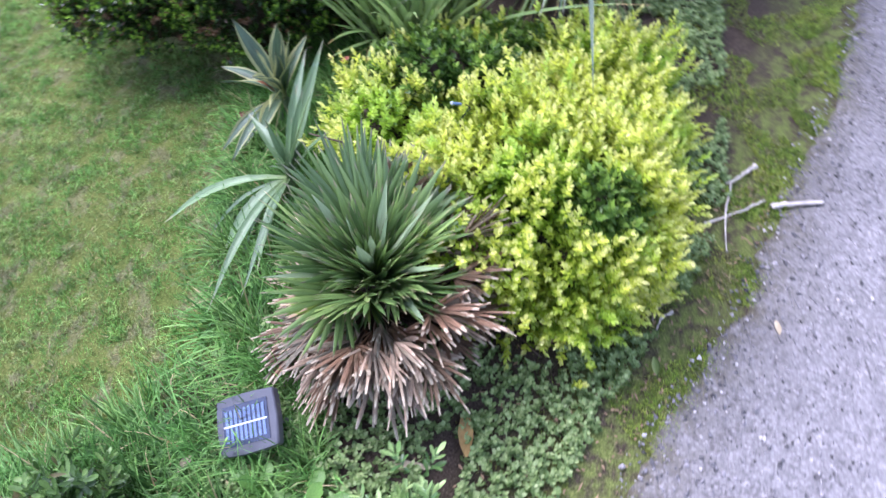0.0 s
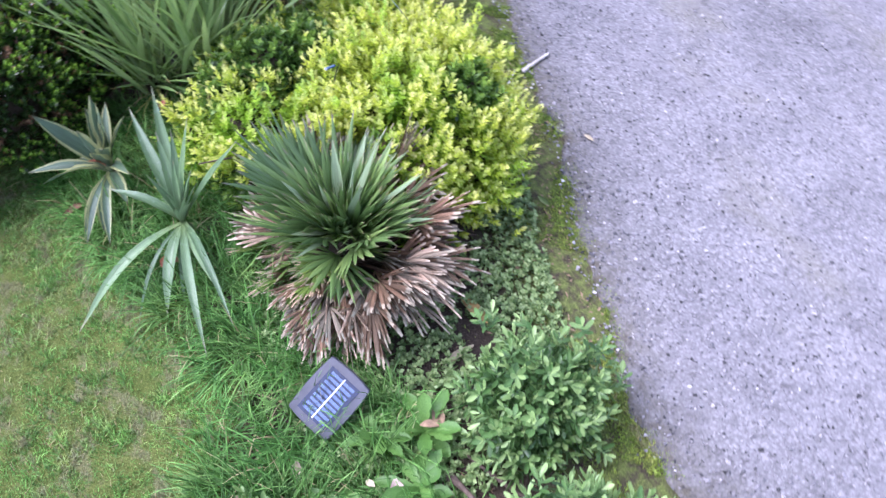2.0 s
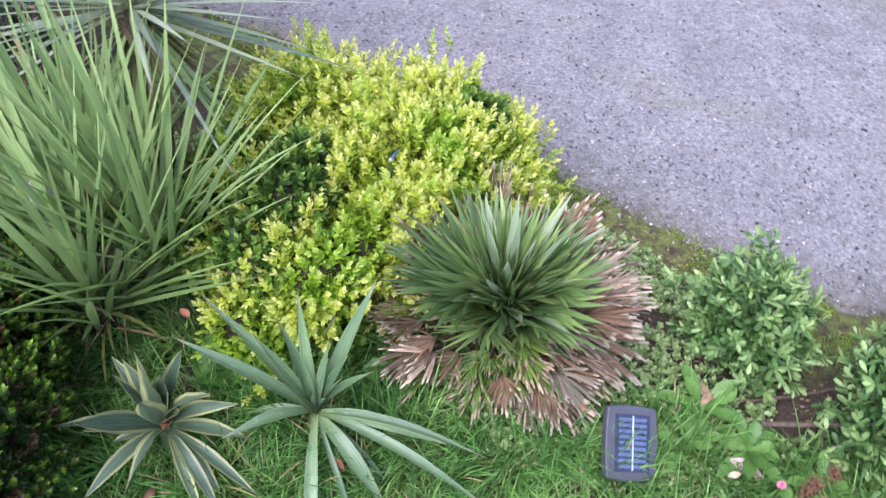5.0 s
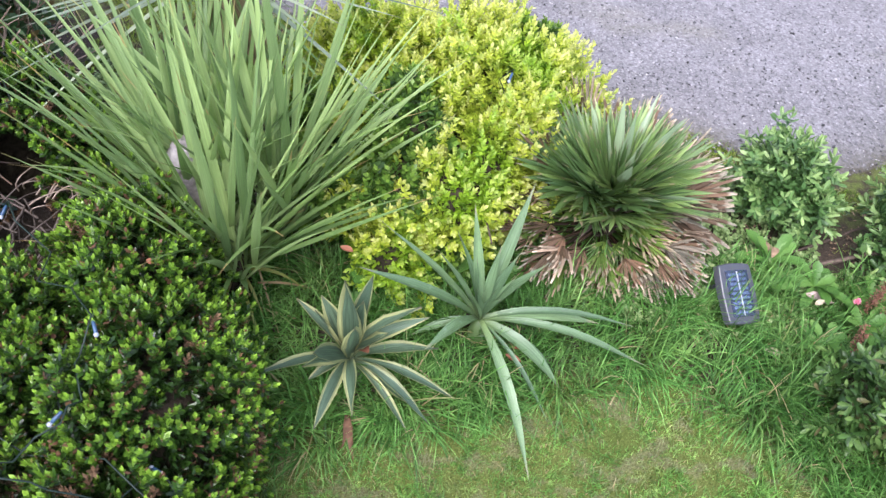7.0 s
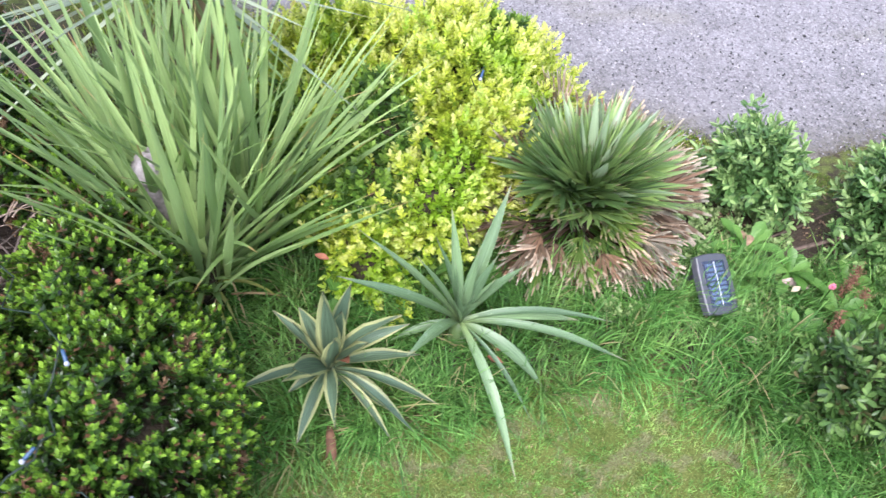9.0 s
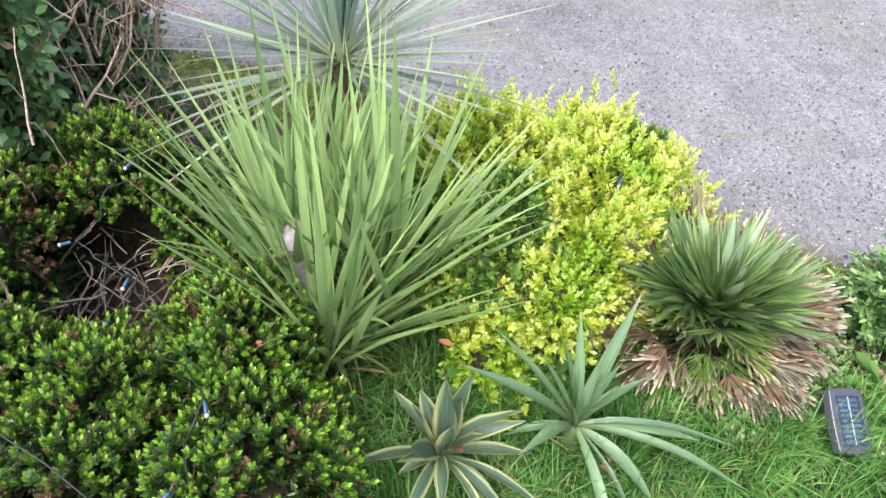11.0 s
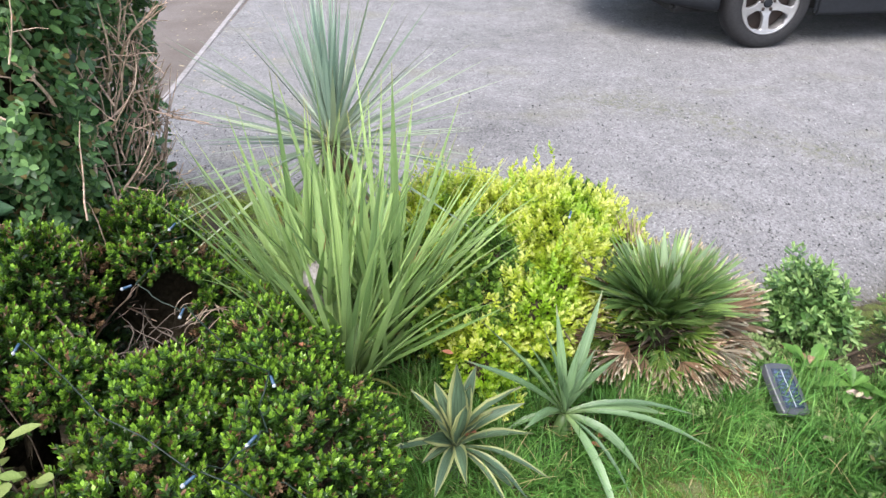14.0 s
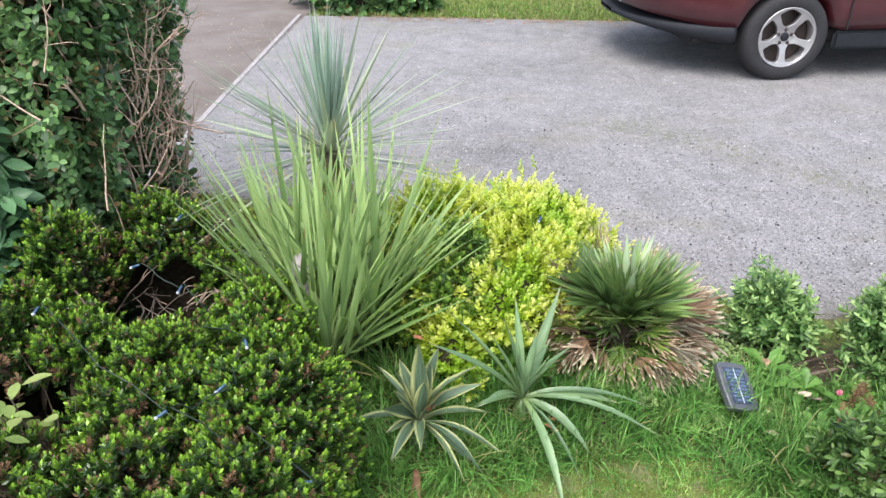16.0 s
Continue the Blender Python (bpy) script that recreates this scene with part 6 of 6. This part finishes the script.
def gap_twigs():
    thing = empty("bare_twigs", (-1.1, 1.25, 0.0), "bare grey-brown twigs in the gap of the hedge", "twigs")
    for k in range(64):
        s = np.array((RNG.normal(-1.12, 0.08), RNG.normal(1.28, 0.07), RNG.uniform(0.08, 0.34)))
        d = unit(RNG.normal(size=3) * (1, 1, 0.25) + (0, 0, 0.12))
        ln = RNG.uniform(0.1, 0.28)
        t = np.linspace(0, 1, 8)[:, None]
        bend = np.cross(d, (0, 0, 1)) * RNG.normal(0, 0.16) + np.array((0, 0, RNG.uniform(0.0, 0.2)))
        v, f = tube(s + d * ln * t + bend * ln * 4 * t * (1 - t) + RNG.normal(0, 0.002, (8, 3)), np.linspace(0.003, 0.001, 8) * RNG.uniform(0.5, 1.4), 5)
        link_mesh("twig", np_mesh("twig", v, f), GREY_TWIG, thing)
    for _ in range(9):
        a = np.array((RNG.uniform(-1.08, -0.98), RNG.uniform(1.26, 1.36), RNG.uniform(0.34, 0.42)))
        b = a + (RNG.uniform(0.04, 0.12), RNG.uniform(-0.04, 0.08), RNG.uniform(0.0, 0.06))
        t = np.linspace(0, 1, 7)[:, None]
        v, f = tube(a + (b - a) * t + np.array((0, RNG.normal(0, 0.03), 0.025)) * 4 * t * (1 - t), np.linspace(0.0022, 0.0009, 7), 5)
        link_mesh("dead_twig", np_mesh("dead_twig", v, f), PALE_BARK, thing, "paler dead twig")


gap_twigs()


# ---- parked car ----
def prism(outline, y0, y1):
    """A side outline (x, z) drawn across the car from y0 to y1."""
    bm = bmesh.new()
    a = [bm.verts.new((x, y0, z)) for x, z in outline]
    f = bm.faces.new(a)
    g = bmesh.ops.extrude_face_region(bm, geom=[f])
    for v in g["geom"]:
        if isinstance(v, bmesh.types.BMVert):
            v.co.y = y1
    bmesh.ops.recalc_face_normals(bm, faces=bm.faces)
    return bm


def arch(cx, r, n=12):
    return [(cx + r * math.cos(a), 0.31 + r * math.sin(a)) for a in np.linspace(math.pi + 0.12, -0.12, n)]


def round_ends(bm, length, width, r):
    """Rounds the plan of the body at its four corners."""
    for v in bm.verts:
        for end in (0.0, length):
            d = min(r, max(0.0, v.co.x - end if end == 0.0 else end - v.co.x))
            if d < r:
                k = 1 - math.sqrt(max(0.0, 1 - (1 - d / r) ** 2))
                v.co.y = width / 2 + (v.co.y - width / 2) * (1 - k * 0.42)
    return bm


def loft(name, thing, mat, W, L, x0, x1, z_low, side, z_top, arches, label=""):
    """A body shell with a rounded plan: sections along x, open over the wheels. side: (inset, share of the height)."""
    xs = set(np.linspace(x0, x0 + min(0.8, x1 - x0), 18)) | set(np.linspace(x0, x1, 24)) | ({x1 - d for d in np.linspace(0, 0.8, 14)} if x1 > 2 else set())
    for c in arches:
        xs |= {c + d for d in np.linspace(-0.38, 0.38, 25)}
    rings = []
    for x in sorted(xs):
        d = min(max(0.0, x + 0.1), max(0.0, L - x), 0.9) / 0.9
        w = W / 2 * (1 - 0.84 * (1 - math.sqrt(max(0.0, 1 - (1 - d) ** 2))))
        lo = z_low + 0.1 * (1 - min(1.0, (x - x0) / 0.75)) ** 1.3
        for c in arches:
            if abs(x - c) < 0.37:
                lo = max(lo, 0.31 + math.sqrt(0.37 ** 2 - (x - c) ** 2))
        end = min(x - x0, (x1 - x) if x1 > 2 else 9.0)
        drop = 0.12 * (1 - min(1, end / 0.25)) ** 2 if z_top > 0.6 else 0.0
        half = [(w - a, lo + (z_top - drop - lo) * b) for a, b in side]
        ring = [(x, 0.86 - y, z) for y, z in half] + [(x, 0.86 + y, z) for y, z in half[::-1]]
        rings.append(ring)
    r = np.array(rings)
    n, k = r.shape[:2]
    i = np.arange(n - 1)[:, None] * k + np.arange(k)[None]
    i2 = np.arange(n - 1)[:, None] * k + (np.arange(k)[None] + 1) % k
    f = np.stack([i, i2, i2 + k, i + k], -1).reshape(-1, 4)
    h = k // 2
    cap = [(o + a, o + a + 1, o + k - 2 - a, o + k - 1 - a) for o in (0, (n - 1) * k) for a in range(h - 1)]
    return link_mesh(name, np_mesh(name, r.reshape(-1, 3), np.concatenate([f, np.array(cap)])), mat, thing, label)


def car():
    thing = empty("car", (0, 0, 0), "dark red parked car with silver five-spoke wheels", "car")
    L, W = 4.3, 1.72
    loft("body", thing, PAINT, W, L, -0.09, L, 0.36, ((0.0, 0.0), (0.004, 0.25), (0.0, 0.6), (0.03, 0.85), (0.1, 0.97), (0.25, 1.0)), 0.97, (0.95, 3.5), label="dark red paintwork")
    loft("bumper", thing, TRIM, W + 0.03, L, -0.12, 0.57, 0.26, ((0.03, 0.0), (0.0, 0.25), (0.0, 0.8), (0.02, 1.0)), 0.39, (), label="dark grey plastic lower bumper")
    bm = prism([(4.33, 0.26), (4.35, 0.4), (4.28, 0.47), (4.05, 0.42), (3.92, 0.3), (4.0, 0.24)], -0.015, W + 0.015)
    part("bumper", round_ends(bm, L, W, 0.75), TRIM, thing)
    part("sill", box(1.86, 0.05, 0.13, (2.23, 0.02, 0.285), 0.02), TRIM, thing, "dark grey plastic sill")
    part("sill", box(1.86, 0.05, 0.13, (2.23, W - 0.02, 0.285), 0.02), TRIM, thing)
    part("floor_pan", box(3.6, W - 0.26, 0.13, (2.08, W / 2, 0.3), 0.03), BLACKSEAL, thing, "dirty dark underside")
    bm = prism([(0.2, 0.95), (0.55, 1.36), (0.9, 1.44), (2.2, 1.44), (2.6, 1.36), (3.3, 0.95)], 0.12, W - 0.12)
    for v in bm.verts:
        if v.co.z > 1.2:
            v.co.y = W / 2 + (v.co.y - W / 2) * 0.84
    bmesh.ops.bevel(bm, geom=bm.edges[:], offset=0.03, segments=2, affect="EDGES")
    cabin = part("cabin", bm, PAINT, thing, "red roof and pillars")
    for pts in (((0.62, 1.02), (0.8, 1.33), (1.35, 1.36), (1.35, 1.02)), ((1.42, 1.02), (1.42, 1.36), (2.15, 1.36), (2.2, 1.02)), ((2.27, 1.02), (2.22, 1.36), (2.5, 1.3), (2.95, 1.02))):
        for s in (0, 1):
            bm = bmesh.new()
            vs = []
            for x, z in pts:
                y = 0.115 + (z - 0.95) / 0.45 * 0.11
                vs.append(bm.verts.new((x, (y - 0.012) if s == 0 else W - y + 0.012, z)))
            bm.faces.new(vs)
            part("side_window", bm, GLASS, cabin)
    for x in (1.38, 2.23):
        part("door_gap", box(0.012, 0.008, 0.6, (x, 0.0, 0.66)), BLACKSEAL, thing, "black door gap")
    part("side_moulding", box(1.9, 0.02, 0.05, (2.25, -0.004, 0.62), 0.006), TRIM, thing, "dark rubbing strip")
    part("tail_lamp", box(0.1, 0.3, 0.2, (0.06, 0.3, 0.78), 0.02), RUST, thing, "red tail lamp")
    part("tail_lamp", box(0.1, 0.3, 0.2, (0.06, W - 0.3, 0.78), 0.02), RUST, thing)
    for cx in (0.95, 3.5):
        for s in (0, 1):
            wheel(thing, cx, 0.1 if s == 0 else W - 0.1, 1 if s == 0 else -1)
    u = Vector((0.986, 0.165, 0)).normalized()
    n = Vector((-u.y, u.x, 0))
    m = Matrix((u, n, Vector((0, 0, 1)))).transposed().to_4x4()
    m.translation = Vector((1.93, 5.06, 0.006)) - u * 0.95
    thing.matrix_basis = m


def wheel(thing, cx, cy, out):
    """A wheel with its outer face towards -y where out is 1."""
    def ring(prof, mat, name, parent, label="", n=40):
        a = np.linspace(0, 2 * np.pi, n, endpoint=False)
        p = np.array(prof)
        v = np.stack([cx + p[:, 0][:, None] * np.cos(a), np.broadcast_to((cy - out * p[:, 1])[:, None], (len(p), n)), 0.31 + p[:, 0][:, None] * np.sin(a)], -1).reshape(-1, 3)
        i = np.arange(len(p) - 1)[:, None] * n
        j = np.arange(n)[None]
        f = np.stack([i + j, i + (j + 1) % n, i + n + (j + 1) % n, i + n + j], -1).reshape(-1, 4)
        return link_mesh(name, np_mesh(name, v, f), mat, parent, label)
    w = ring([(0.2, -0.1), (0.27, -0.1), (0.3, -0.085), (0.312, -0.05), (0.314, 0.05), (0.302, 0.085), (0.275, 0.1), (0.225, 0.1), (0.21, 0.09)], TYRE, "wheel", thing, "worn black tyre")
    ring([(0.205, -0.08), (0.2, 0.07), (0.214, 0.096), (0.204, 0.1), (0.192, 0.085), (0.188, 0.02)], ALLOY, "rim", w, "silver alloy rim")
    # flat sheet across the rim, its dark colour standing for shade behind spokes
    ring([(0.001, 0.0), (0.195, 0.0)], DARKMETAL, "brake_disc", w, "rusty brake disc filling the rim, darkened as shade")
    ring([(0.001, 0.07), (0.024, 0.07), (0.03, 0.066), (0.033, 0.05)], TRIM, "hub_cap", w, "small dark centre cap", 20)
    r = np.array((0.024, 0.05, 0.07, 0.08, 0.092, 0.115, 0.14, 0.158, 0.172, 0.182, 0.188, 0.202))
    half = np.radians((36, 36, 34, 22, 15, 11, 10, 9.5, 10, 14, 26, 36))
    deep = np.array((0.058, 0.06, 0.064, 0.068, 0.072, 0.078, 0.083, 0.086, 0.088, 0.09, 0.092, 0.094))
    for k in range(5):
        a = 2 * math.pi * k / 5 - 0.314
        cols = []
        for share, dep in ((-1.0, -0.028), (-0.97, -0.003), (-0.8, 0.0), (-0.4, 0.0), (0.0, 0.001), (0.4, 0.0), (0.8, 0.0), (0.97, -0.003), (1.0, -0.028)):
            g = a + half * share
            dd = deep + dep * (half < 0.6) * (1.0 if abs(share) > 0.9 else 0.0)
            cols.append(np.stack([cx + r * np.cos(g), cy - out * dd, 0.31 + r * np.sin(g)], -1))
        v = np.stack(cols, 1).reshape(-1, 3)
        i = np.arange(len(r) - 1)[:, None] * 9 + np.arange(8)[None]
        link_mesh("spoke", np_mesh("spoke", v, np.stack([i, i + 1, i + 10, i + 9], -1).reshape(-1, 4), smooth=False), ALLOY, w)
        b = 2 * math.pi * (k + 0.5) / 5 - 0.314
        v, f = rough_lump((cx + 0.05 * math.cos(b), cy - out * 0.06, 0.31 + 0.05 * math.sin(b)), (0.014, 0.009, 0.014), 8, 6, 0.0)
        link_mesh("wheel_bolt", np_mesh("wheel_bolt", v, f), DARKMETAL, w)



car()


def dead_shoots():
    """Small groups of withered red-brown shoots scattered over the box hedge."""
    rng = np.random.default_rng(77)
    p, nrm = lump_surface(HEDGE_LUMPS, 150, rng)
    p = np.repeat(p, 4, 0) + rng.normal(0, 0.011, (len(p) * 4, 3))
    nrm = np.repeat(nrm, 4, 0)
    ax = unit(nrm + (0, 0, 0.55) + rng.normal(0, 0.45, p.shape))
    piece = shoots(p + nrm * 0.003, ax, 13, 0.0105, 0.42, 0.026, rng, 15, 80, OVAL3, 0.0)
    foliage("withered_growth", box_hedge, [piece], DEADHEAD, "withered red-brown shoots")


dead_shoots()
